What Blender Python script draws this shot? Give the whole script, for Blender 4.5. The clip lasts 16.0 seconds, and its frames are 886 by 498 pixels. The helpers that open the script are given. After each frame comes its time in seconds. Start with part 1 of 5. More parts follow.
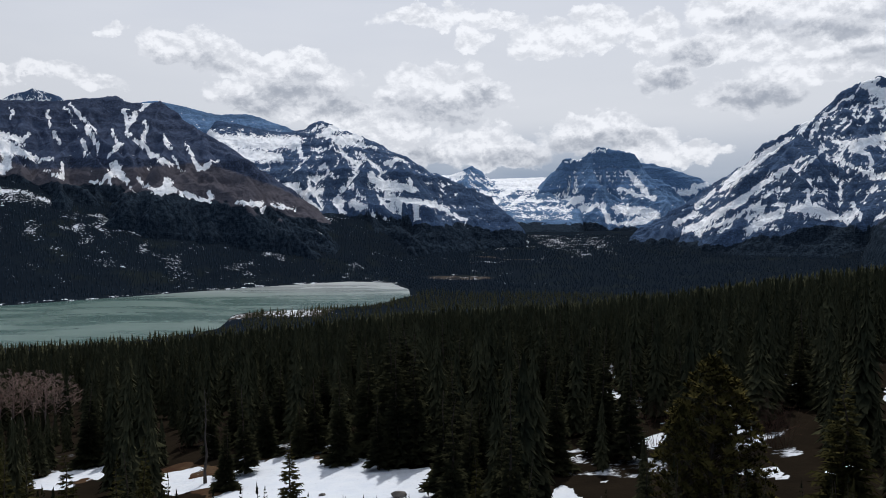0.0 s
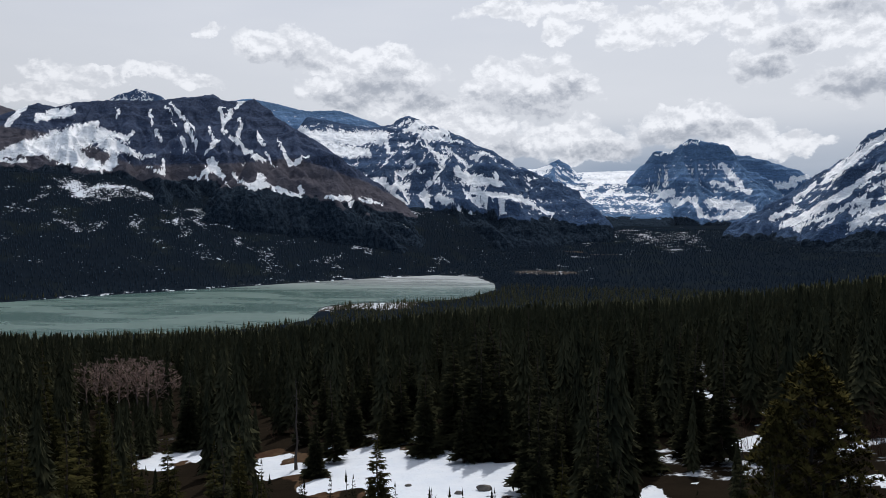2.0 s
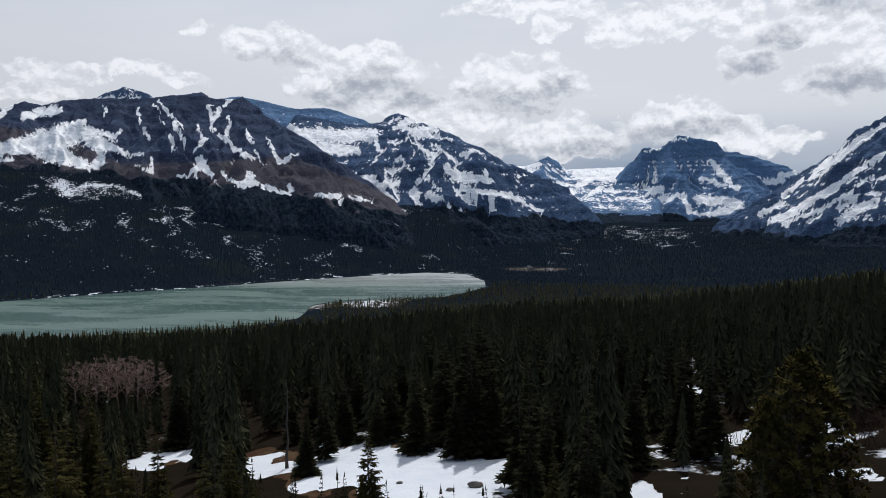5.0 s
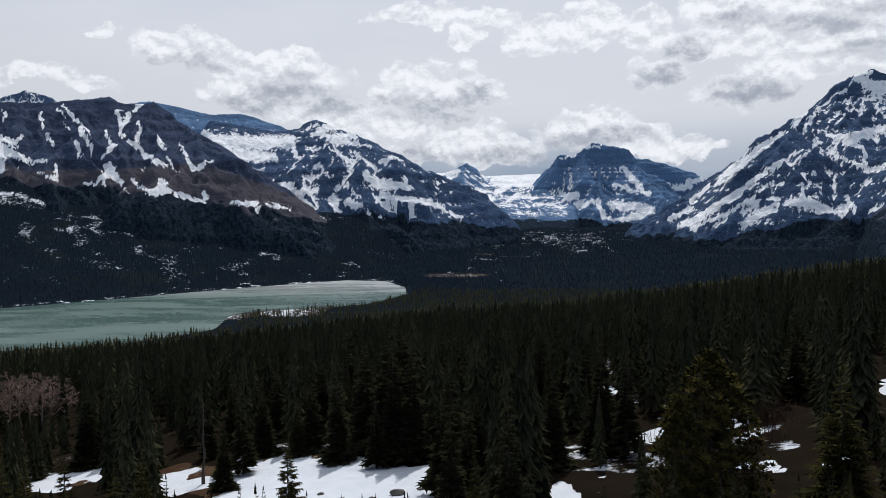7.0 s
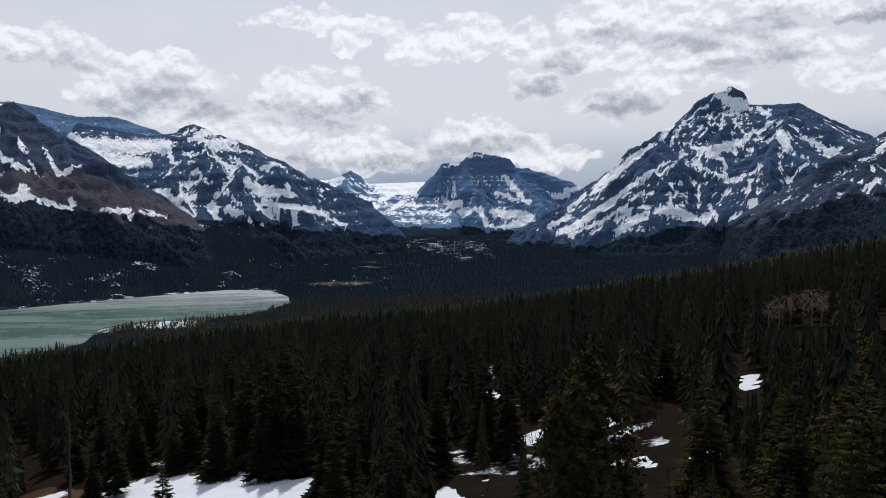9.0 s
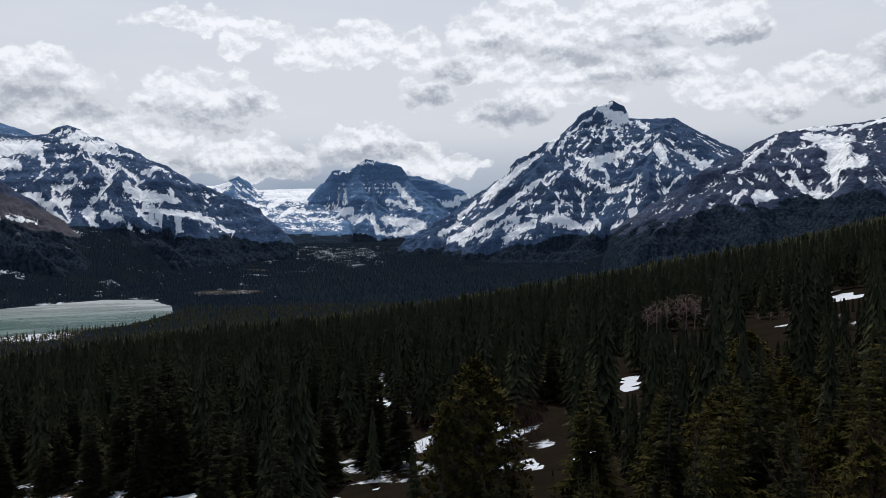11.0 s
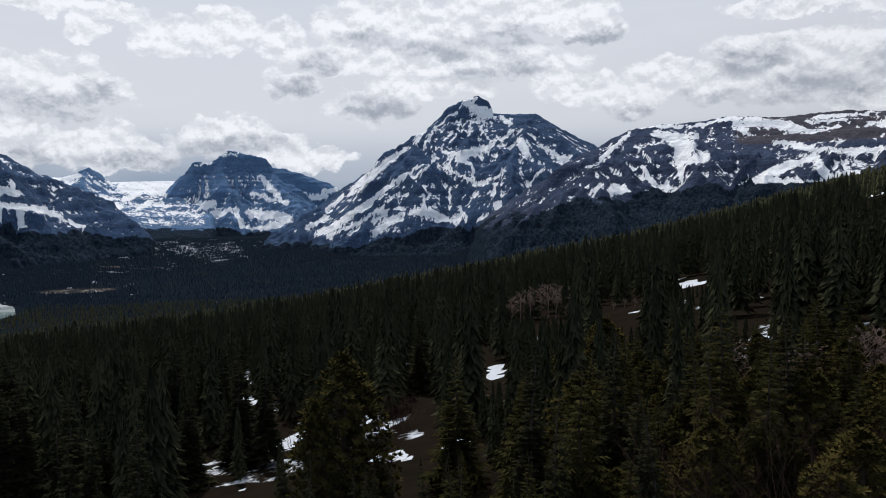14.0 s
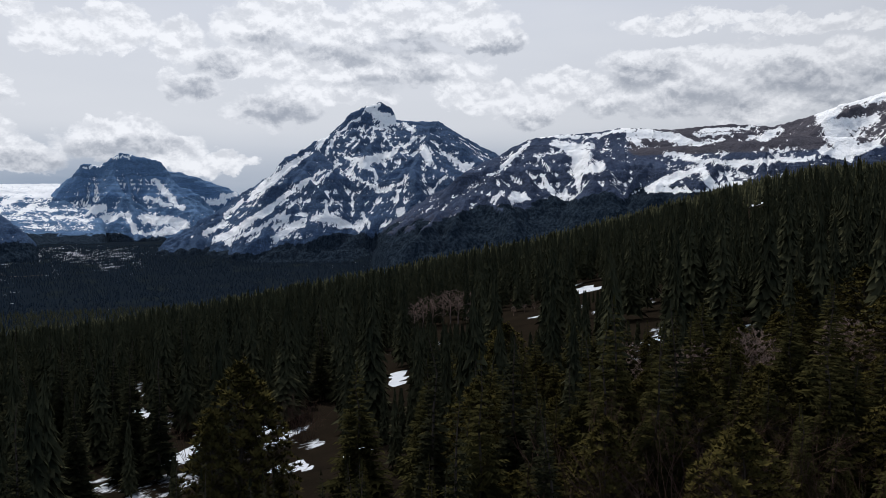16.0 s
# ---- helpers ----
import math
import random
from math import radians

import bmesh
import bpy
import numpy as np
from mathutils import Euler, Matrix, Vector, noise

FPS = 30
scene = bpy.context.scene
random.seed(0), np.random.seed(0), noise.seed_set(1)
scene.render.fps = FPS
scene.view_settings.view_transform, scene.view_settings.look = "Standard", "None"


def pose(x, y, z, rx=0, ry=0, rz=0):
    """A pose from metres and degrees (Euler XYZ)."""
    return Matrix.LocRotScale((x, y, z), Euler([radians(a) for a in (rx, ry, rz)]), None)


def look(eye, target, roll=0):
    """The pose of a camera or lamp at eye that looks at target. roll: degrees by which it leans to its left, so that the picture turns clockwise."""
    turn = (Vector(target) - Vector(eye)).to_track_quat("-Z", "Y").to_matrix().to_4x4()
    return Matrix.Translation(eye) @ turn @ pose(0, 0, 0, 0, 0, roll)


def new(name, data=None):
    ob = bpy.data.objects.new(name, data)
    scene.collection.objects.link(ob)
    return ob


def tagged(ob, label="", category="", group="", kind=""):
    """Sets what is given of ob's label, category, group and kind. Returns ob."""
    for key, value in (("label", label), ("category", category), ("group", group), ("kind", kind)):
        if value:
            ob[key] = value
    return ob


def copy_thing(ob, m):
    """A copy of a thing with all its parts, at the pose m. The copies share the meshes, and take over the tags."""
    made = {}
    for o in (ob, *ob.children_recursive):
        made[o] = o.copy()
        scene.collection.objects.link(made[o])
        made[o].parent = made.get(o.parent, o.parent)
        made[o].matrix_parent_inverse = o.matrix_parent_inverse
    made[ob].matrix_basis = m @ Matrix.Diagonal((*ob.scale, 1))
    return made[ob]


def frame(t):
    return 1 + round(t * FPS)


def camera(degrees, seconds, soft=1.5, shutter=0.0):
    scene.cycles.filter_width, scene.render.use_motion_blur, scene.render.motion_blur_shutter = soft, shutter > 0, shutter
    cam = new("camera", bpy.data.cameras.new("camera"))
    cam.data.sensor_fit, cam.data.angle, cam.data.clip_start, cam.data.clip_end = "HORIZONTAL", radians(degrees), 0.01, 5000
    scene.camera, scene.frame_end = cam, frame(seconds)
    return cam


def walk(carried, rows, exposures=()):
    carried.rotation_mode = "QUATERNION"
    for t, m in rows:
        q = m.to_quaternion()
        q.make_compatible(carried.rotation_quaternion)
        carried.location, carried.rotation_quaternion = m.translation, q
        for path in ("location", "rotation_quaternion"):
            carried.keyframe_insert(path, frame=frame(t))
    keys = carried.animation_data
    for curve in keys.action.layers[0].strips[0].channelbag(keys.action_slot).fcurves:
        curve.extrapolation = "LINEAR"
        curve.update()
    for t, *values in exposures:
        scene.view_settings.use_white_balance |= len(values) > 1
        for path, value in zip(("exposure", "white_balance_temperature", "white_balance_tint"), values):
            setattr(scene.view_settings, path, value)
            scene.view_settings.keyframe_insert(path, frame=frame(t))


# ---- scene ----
cam = camera(59.6, 16.0, soft=0.6)
# seconds, yaw, pitch, roll; the eye swings on a short arm about a fixed spot
PATH = [
    (0.0, 0.0, -2.35, -0.0), (0.5, 1.9, -2.25, -0.06), (1.0, 3.45, -2.47, -0.09), (1.5, 5.06, -2.66, -0.05),
    (2.0, 6.33, -2.78, 0.0), (2.5, 6.94, -2.99, 0.01), (3.0, 6.82, -3.04, 0.1), (5.5, 4.46, -2.94, 0.38),
    (6.0, 2.81, -2.89, 0.49), (6.5, 1.49, -2.72, 0.6), (7.0, -0.34, -2.52, 0.64), (7.5, -3.11, -2.36, 0.65),
    (8.0, -4.85, -2.28, 0.58), (8.5, -6.81, -2.07, 0.64), (9.0, -8.86, -2.05, 0.65), (9.5, -10.46, -1.94, 0.55),
    (10.0, -13.04, -1.79, 0.48), (12.5, -21.28, -1.64, 0.56), (13.0, -23.32, -1.82, 0.67), (13.5, -24.97, -2.07, 0.74),
    (14.0, -26.62, -2.18, 0.7), (14.5, -28.89, -2.12, 0.55), (15.0, -30.57, -1.97, 0.5), (15.5, -32.31, -1.9, 0.44),
    (16.0, -33.79, -1.77, 0.41),
]
ARM = 0.4


def eye_pose(yaw, pitch, roll):
    a = radians(yaw)
    return pose(-ARM * math.sin(a), ARM * math.cos(a) - ARM, 0, 90 + pitch, roll, yaw)


walk(cam, [(t, eye_pose(y, p, r)) for t, y, p, r in PATH], [(0.0, 0.0, 6120, 11), (16.0, 0.0, 6120, 11)])

# ---- world, sun ----
SUN_AZ, SUN_EL = 8.0, 56.0


class G:
    """Short hand for chains of shader nodes."""

    def __init__(self, tree):
        self.t = tree

    def n(self, kind):
        return self.t.nodes.new(kind)

    def put(self, socket, v):
        if isinstance(v, bpy.types.NodeSocket):
            self.t.links.new(v, socket)
        else:
            socket.default_value = v

    def m(self, op, a, b=0.0, c=0.0, clamp=False):
        node = self.n("ShaderNodeMath")
        node.operation, node.use_clamp = op, clamp
        for s, v in zip(node.inputs, (a, b, c)):
            self.put(s, v)
        return node.outputs[0]

    def v(self, op, a, b=(0, 0, 0)):
        node = self.n("ShaderNodeVectorMath")
        node.operation = op
        self.put(node.inputs[0], a)
        if op == "SCALE":
            self.put(node.inputs["Scale"], b)
        else:
            self.put(node.inputs[1], b)
        return node.outputs["Value" if op in ("DOT_PRODUCT", "LENGTH") else "Vector"]

    def step(self, x, lo, hi, a=0.0, b=1.0):
        node = self.n("ShaderNodeMapRange")
        node.interpolation_type = "SMOOTHSTEP"
        for s, v in zip(node.inputs, (x, lo, hi, a, b)):
            self.put(s, v)
        return node.outputs[0]

    def mix(self, f, a, b, mode="MIX"):
        node = self.n("ShaderNodeMix")
        node.data_type, node.blend_type = "RGBA", mode
        self.put(node.inputs[0], f)
        for i, v in ((6, a), (7, b)):
            self.put(node.inputs[i], (*v, 1) if isinstance(v, tuple) and len(v) == 3 else v)
        return node.outputs[2]

    def noise(self, vec, scale, detail=4.0, rough=0.55, warp=0.0):
        node = self.n("ShaderNodeTexNoise")
        self.put(node.inputs["Vector"], vec)
        for k, v in (("Scale", scale), ("Detail", detail), ("Roughness", rough), ("Distortion", warp)):
            self.put(node.inputs[k], v)
        return node.outputs[0]

    def attr(self, name):
        node = self.n("ShaderNodeAttribute")
        node.attribute_name = name
        return node.outputs["Fac"]

    def xyz(self, x, y, z):
        node = self.n("ShaderNodeCombineXYZ")
        for s, v in zip(node.inputs, (x, y, z)):
            self.put(s, v)
        return node.outputs[0]


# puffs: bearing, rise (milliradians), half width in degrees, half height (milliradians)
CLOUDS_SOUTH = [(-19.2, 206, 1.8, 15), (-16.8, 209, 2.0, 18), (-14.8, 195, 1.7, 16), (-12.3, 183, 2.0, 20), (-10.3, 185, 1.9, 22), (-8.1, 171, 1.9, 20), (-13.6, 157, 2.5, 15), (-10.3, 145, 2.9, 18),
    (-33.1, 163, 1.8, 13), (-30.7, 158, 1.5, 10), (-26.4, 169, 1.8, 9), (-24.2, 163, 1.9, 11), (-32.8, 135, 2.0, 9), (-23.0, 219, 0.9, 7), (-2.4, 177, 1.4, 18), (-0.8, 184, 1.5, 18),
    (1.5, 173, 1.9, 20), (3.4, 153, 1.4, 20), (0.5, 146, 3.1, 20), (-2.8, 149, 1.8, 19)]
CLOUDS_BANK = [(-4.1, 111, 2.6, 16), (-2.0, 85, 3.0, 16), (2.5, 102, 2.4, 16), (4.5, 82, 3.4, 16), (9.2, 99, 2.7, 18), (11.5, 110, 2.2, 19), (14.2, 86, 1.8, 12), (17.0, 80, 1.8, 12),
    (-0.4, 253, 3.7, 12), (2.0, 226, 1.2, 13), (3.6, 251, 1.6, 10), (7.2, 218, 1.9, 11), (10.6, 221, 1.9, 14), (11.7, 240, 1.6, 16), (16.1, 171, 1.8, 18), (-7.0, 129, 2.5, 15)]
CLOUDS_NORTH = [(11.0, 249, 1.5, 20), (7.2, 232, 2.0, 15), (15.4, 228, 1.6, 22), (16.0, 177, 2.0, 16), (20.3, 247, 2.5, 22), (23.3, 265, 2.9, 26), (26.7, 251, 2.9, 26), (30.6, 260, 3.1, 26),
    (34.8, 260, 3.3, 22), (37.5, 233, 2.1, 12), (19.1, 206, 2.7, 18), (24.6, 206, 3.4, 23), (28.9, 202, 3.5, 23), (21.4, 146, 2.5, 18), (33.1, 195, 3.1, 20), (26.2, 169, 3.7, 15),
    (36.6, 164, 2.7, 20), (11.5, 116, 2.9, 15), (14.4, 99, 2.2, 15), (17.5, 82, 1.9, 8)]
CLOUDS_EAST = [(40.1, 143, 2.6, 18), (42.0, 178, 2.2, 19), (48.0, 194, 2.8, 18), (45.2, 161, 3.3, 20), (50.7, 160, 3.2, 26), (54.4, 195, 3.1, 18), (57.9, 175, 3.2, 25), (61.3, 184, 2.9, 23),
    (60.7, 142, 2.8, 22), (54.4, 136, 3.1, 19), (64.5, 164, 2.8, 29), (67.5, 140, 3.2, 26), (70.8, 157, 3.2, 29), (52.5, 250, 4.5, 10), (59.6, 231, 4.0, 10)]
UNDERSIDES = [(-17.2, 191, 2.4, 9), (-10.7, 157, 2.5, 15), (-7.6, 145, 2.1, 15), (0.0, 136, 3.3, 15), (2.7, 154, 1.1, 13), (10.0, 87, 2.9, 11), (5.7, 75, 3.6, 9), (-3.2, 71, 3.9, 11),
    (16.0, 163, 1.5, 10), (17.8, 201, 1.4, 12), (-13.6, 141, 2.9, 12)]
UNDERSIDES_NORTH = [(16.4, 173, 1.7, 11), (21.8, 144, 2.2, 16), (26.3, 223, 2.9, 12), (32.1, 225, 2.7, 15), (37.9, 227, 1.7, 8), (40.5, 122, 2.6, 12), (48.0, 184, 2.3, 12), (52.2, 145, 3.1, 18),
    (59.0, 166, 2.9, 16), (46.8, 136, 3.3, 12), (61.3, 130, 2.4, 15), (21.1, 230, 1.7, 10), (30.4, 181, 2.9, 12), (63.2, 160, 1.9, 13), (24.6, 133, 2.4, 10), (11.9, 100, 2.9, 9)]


def sky():
    world = bpy.data.worlds.new("sky")
    scene.world = world
    world.use_nodes = True
    tree = world.node_tree
    tree.nodes.clear()
    g = G(tree)
    way = g.n("ShaderNodeTexCoord").outputs["Generated"]
    sep = g.n("ShaderNodeSeparateXYZ")
    g.put(sep.inputs[0], way)
    x, y, z = sep.outputs
    u = g.m("ARCTAN2", x, y)
    flat = g.m("SQRT", g.m("ADD", g.m("MULTIPLY", x, x), g.m("MULTIPLY", y, y)))
    w = g.m("DIVIDE", z, g.m("MAXIMUM", flat, 0.05))

    def billows(du, dw):
        """The lumps of the clouds at (u + du, w + dw)."""
        p = g.xyz(g.m("ADD", u, du), g.m("MULTIPLY", g.m("ADD", w, dw), 1.35), 0.37)
        puff = g.n("ShaderNodeTexVoronoi")
        puff.feature, puff.normalize = "SMOOTH_F1", True
        drift = g.xyz(g.m("MULTIPLY", g.noise(p, 26.0, 3.0), 0.03), g.m("MULTIPLY", g.noise(g.v("ADD", p, (3.1, 1.7, 0.0)), 26.0, 3.0), 0.03), 0.0)
        g.put(puff.inputs["Vector"], g.v("ADD", p, drift))
        for key, val in (("Scale", 32.0), ("Detail", 3.0), ("Roughness", 0.55), ("Lacunarity", 2.3), ("Smoothness", 0.35)):
            puff.inputs[key].default_value = val
        soft = g.noise(p, 22.0, 8.0, 0.60)
        return g.m("ADD", g.m("MULTIPLY", g.m("SUBTRACT", 0.62, puff.outputs["Distance"]), 0.7), g.m("MULTIPLY", soft, 0.6)), g.noise(p, 9.0, 3.0, 0.5)

    p0 = g.xyz(u, g.m("MULTIPLY", w, 1.2), 1.9)
    curl = [g.m("ADD", g.m("MULTIPLY", g.m("SUBTRACT", g.noise(g.v("ADD", p0, shift), 11.0, 2.0, 0.5), 0.5), 0.05), g.m("MULTIPLY", g.m("SUBTRACT", g.noise(g.v("ADD", p0, shift), 38.0, 6.0, 0.6), 0.5), 0.05)) for shift in ((0.0, 0.0, 0.0), (5.3, 2.1, 0.0))]
    at = g.xyz(g.m("ADD", u, curl[0]), g.m("ADD", w, g.m("MULTIPLY", curl[1], 0.8)), 0.0)

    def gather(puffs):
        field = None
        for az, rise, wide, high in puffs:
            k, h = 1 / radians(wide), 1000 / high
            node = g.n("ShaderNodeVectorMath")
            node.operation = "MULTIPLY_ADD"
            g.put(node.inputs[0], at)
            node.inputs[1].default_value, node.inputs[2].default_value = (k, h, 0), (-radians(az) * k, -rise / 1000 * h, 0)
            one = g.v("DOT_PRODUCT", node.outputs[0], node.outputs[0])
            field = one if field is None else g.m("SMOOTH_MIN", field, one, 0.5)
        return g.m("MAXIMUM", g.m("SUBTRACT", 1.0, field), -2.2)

    fine, big = billows(0.0, 0.0)
    above, _ = billows(0.002, 0.008)
    lumps = g.m("ADD", g.m("MULTIPLY", g.m("SUBTRACT", fine, 0.52), 2.2), g.m("MULTIPLY", g.m("SUBTRACT", big, 0.5), 0.9))
    body = g.m("ADD", g.m("MULTIPLY", g.m("ADD", gather(CLOUDS_SOUTH + CLOUDS_BANK + CLOUDS_NORTH + CLOUDS_EAST), 0.55), 0.6), lumps)
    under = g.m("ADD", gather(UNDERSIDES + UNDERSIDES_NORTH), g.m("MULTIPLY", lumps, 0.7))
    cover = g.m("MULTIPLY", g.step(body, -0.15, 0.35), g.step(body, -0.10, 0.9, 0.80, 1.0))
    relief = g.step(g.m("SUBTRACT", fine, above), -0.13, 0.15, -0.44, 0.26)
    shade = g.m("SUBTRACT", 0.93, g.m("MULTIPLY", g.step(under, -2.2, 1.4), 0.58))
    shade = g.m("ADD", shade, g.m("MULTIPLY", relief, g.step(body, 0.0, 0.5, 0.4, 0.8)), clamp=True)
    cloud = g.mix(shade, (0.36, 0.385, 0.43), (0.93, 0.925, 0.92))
    # the veil of thin high cloud is brightest towards the sun
    s = Vector((math.sin(radians(SUN_AZ)) * math.cos(radians(SUN_EL)), math.cos(radians(SUN_AZ)) * math.cos(radians(SUN_EL)), math.sin(radians(SUN_EL))))
    near = g.v("DOT_PRODUCT", way, tuple(s))
    glow = g.step(near, -0.1, 0.75, 0.40, 1.0)
    tex = g.n("ShaderNodeTexSky")
    tex.sky_type, tex.sun_disc, tex.dust_density = "NISHITA", False, 1.5
    tex.sun_elevation, tex.sun_rotation = radians(SUN_EL), radians(SUN_AZ)
    blue = g.v("SCALE", tex.outputs[0], 0.15)
    veil = g.mix(g.step(w, 0.055, 0.13), (0.31, 0.37, 0.455), g.mix(g.step(w, 0.12, 0.34), (0.69, 0.70, 0.715), (0.64, 0.66, 0.705)))
    streak = g.noise(g.xyz(g.m("MULTIPLY", u, 2.0), g.m("MULTIPLY", w, 9.0), 3.1), 2.2, 4.0, 0.5)
    veil = g.mix(g.step(streak, 0.35, 0.7, 0.0, 0.35), veil, (0.74, 0.745, 0.755))
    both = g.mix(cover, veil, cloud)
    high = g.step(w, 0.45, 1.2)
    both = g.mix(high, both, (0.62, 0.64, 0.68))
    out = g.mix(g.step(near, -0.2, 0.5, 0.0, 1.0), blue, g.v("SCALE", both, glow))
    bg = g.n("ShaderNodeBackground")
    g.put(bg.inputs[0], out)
    bg.inputs[1].default_value = 1.0
    tree.links.new(bg.outputs[0], g.n("ShaderNodeOutputWorld").inputs[0])


sky()
sun = new("sun", bpy.data.lights.new("sun", "SUN"))
sun.data.energy, sun.data.angle, sun.data.color = 2.75, radians(0.6), (1.0, 0.955, 0.89)
sun.matrix_world = look((0, 0, 0), (-math.sin(radians(SUN_AZ)) * math.cos(radians(SUN_EL)), -math.cos(radians(SUN_AZ)) * math.cos(radians(SUN_EL)), -math.sin(radians(SUN_EL))))


# ---- materials ----
def material(name, build, rough=0.9, spec=0.0):
    mat = bpy.data.materials.new(name)
    mat.use_nodes = True
    g = G(mat.node_tree)
    bsdf = mat.node_tree.nodes["Principled BSDF"]
    bsdf.inputs["Roughness"].default_value = rough
    bsdf.inputs["Specular IOR Level"].default_value = spec
    build(g, bsdf)
    return mat


def bump(g, bsdf, height, strength, distance):
    node = g.n("ShaderNodeBump")
    node.inputs["Strength"].default_value, node.inputs["Distance"].default_value = strength, distance
    g.put(node.inputs["Height"], height)
    g.t.links.new(node.outputs[0], bsdf.inputs["Normal"])


def where(g):
    return g.n("ShaderNodeNewGeometry").outputs["Position"]


def rock_and_snow(tint, dust, banded=0.06):
    """Bedded rock, scree, woods and snow on a mountain, spread by its attributes."""

    def build(g, bsdf):
        p = where(g)
        sep = g.n("ShaderNodeSeparateXYZ")
        g.put(sep.inputs[0], p)
        warp = g.noise(p, 0.006, 3.0)
        level = g.m("ADD", g.m("MULTIPLY", sep.outputs[2], 0.040), g.m("MULTIPLY", warp, 4.0))
        beds = g.noise(g.xyz(g.m("MULTIPLY", warp, 0.6), 0.0, level), 1.0, 5.0, 0.7)
        grain = g.noise(p, 0.05, 6.0, 0.65)
        rock = g.mix(g.step(beds, 0.35, 0.68), tuple(c * 0.62 for c in tint), tuple(c * 1.35 for c in tint))
        rock = g.mix(g.step(grain, 0.35, 0.75, 0.0, 0.6), rock, tuple(c * 0.55 for c in tint))
        rock = g.mix(g.step(g.noise(g.v("MULTIPLY", p, (1.0, 1.0, 0.5)), 0.20, 5.0, 0.7), 0.42, 0.68, 0.0, 0.55), rock, tuple(c * 1.9 for c in tint))
        scree = g.mix(grain, tuple(c * 0.6 for c in dust), tuple(c * 1.3 for c in dust))
        rock = g.mix(g.step(g.m("ADD", g.attr("scree"), g.m("MULTIPLY", g.m("SUBTRACT", grain, 0.5), 0.6)), 0.35, 0.65), rock, scree)
        # Wooded mountain feet carry the blue of aerial haze in their colour.
        wood = g.mix(g.step(g.noise(g.v("MULTIPLY", p, (1.0, 1.0, 0.5)), 0.13, 5.0, 0.7), 0.36, 0.66), (0.008, 0.013, 0.021), (0.030, 0.042, 0.056))
        rock = g.mix(g.step(g.m("ADD", g.attr("wood"), g.m("MULTIPLY", g.m("SUBTRACT", grain, 0.5), 0.9)), 0.42, 0.58), rock, wood)
        crisp = g.noise(g.v("MULTIPLY", p, (1.0, 1.0, 0.45)), 0.11, 7.0, 0.72)
        cover = g.m("ADD", g.attr("snow"), g.m("MULTIPLY", g.m("SUBTRACT", crisp, 0.5), 0.90))
        cover = g.m("ADD", cover, g.m("MULTIPLY", g.m("SUBTRACT", beds, 0.5), banded))
        snow = g.mix(g.noise(p, 0.015, 3.0), (0.85, 0.855, 0.87), (0.92, 0.91, 0.89))
        g.put(bsdf.inputs["Base Color"], g.mix(g.step(cover, 0.475, 0.525), rock, snow))
        bump(g, bsdf, g.m("ADD", g.m("MULTIPLY", beds, 1.0), grain), 0.9, 9.0)

    return build


def ground_look(g, bsdf):
    p = where(g)
    fine, mid, wide = g.noise(p, 2.2, 6.0, 0.65), g.noise(p, 0.35, 5.0, 0.6), g.noise(p, 0.012, 5.0, 0.6)
    grass = g.mix(fine, (0.025, 0.016, 0.010), (0.12, 0.078, 0.046))
    grass = g.mix(g.step(mid, 0.4, 0.65), grass, (0.045, 0.025, 0.016))
    litter = g.mix(mid, (0.006, 0.005, 0.004), (0.020, 0.015, 0.010))
    # Distant woodland floor: the blue of the haze is put into its colour.
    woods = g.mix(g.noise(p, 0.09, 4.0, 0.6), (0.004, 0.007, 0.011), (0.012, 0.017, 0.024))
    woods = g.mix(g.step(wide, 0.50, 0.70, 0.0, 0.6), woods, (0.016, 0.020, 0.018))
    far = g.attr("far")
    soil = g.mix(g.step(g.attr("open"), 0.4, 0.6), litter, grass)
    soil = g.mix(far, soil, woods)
    flat = g.mix(g.noise(p, 0.05, 4.0), (0.030, 0.026, 0.022), (0.080, 0.066, 0.056))
    soil = g.mix(g.step(g.m("ADD", g.attr("marsh"), g.m("MULTIPLY", g.m("SUBTRACT", mid, 0.5), 0.5)), 0.4, 0.6), soil, flat)
    cover = g.m("ADD", g.attr("snow"), g.m("ADD", g.m("MULTIPLY", g.m("SUBTRACT", mid, 0.5), 0.7), g.m("MULTIPLY", g.m("SUBTRACT", fine, 0.5), 0.25)))
    cover = g.m("ADD", cover, g.m("MULTIPLY", g.m("MULTIPLY", far, g.m("SUBTRACT", g.noise(p, 0.15, 4.0, 0.7), 0.5)), 2.2))
    on = g.step(cover, 0.46, 0.54)
    dirt = g.step(g.noise(p, 5.0, 3.0, 0.6), 0.66, 0.74, 0.0, 0.55)
    snow = g.mix(g.noise(p, 0.8, 4.0), (0.50, 0.54, 0.60), (0.67, 0.68, 0.69))
    snow = g.mix(g.m("MULTIPLY", dirt, g.m("SUBTRACT", 1.0, far)), snow, (0.22, 0.17, 0.12))
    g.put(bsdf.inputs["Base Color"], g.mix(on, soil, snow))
    lump = g.m("ADD", g.m("MULTIPLY", mid, 1.0), g.m("MULTIPLY", fine, g.m("SUBTRACT", 0.35, g.m("MULTIPLY", on, 0.2))))
    bump(g, bsdf, lump, 0.7, 0.35)


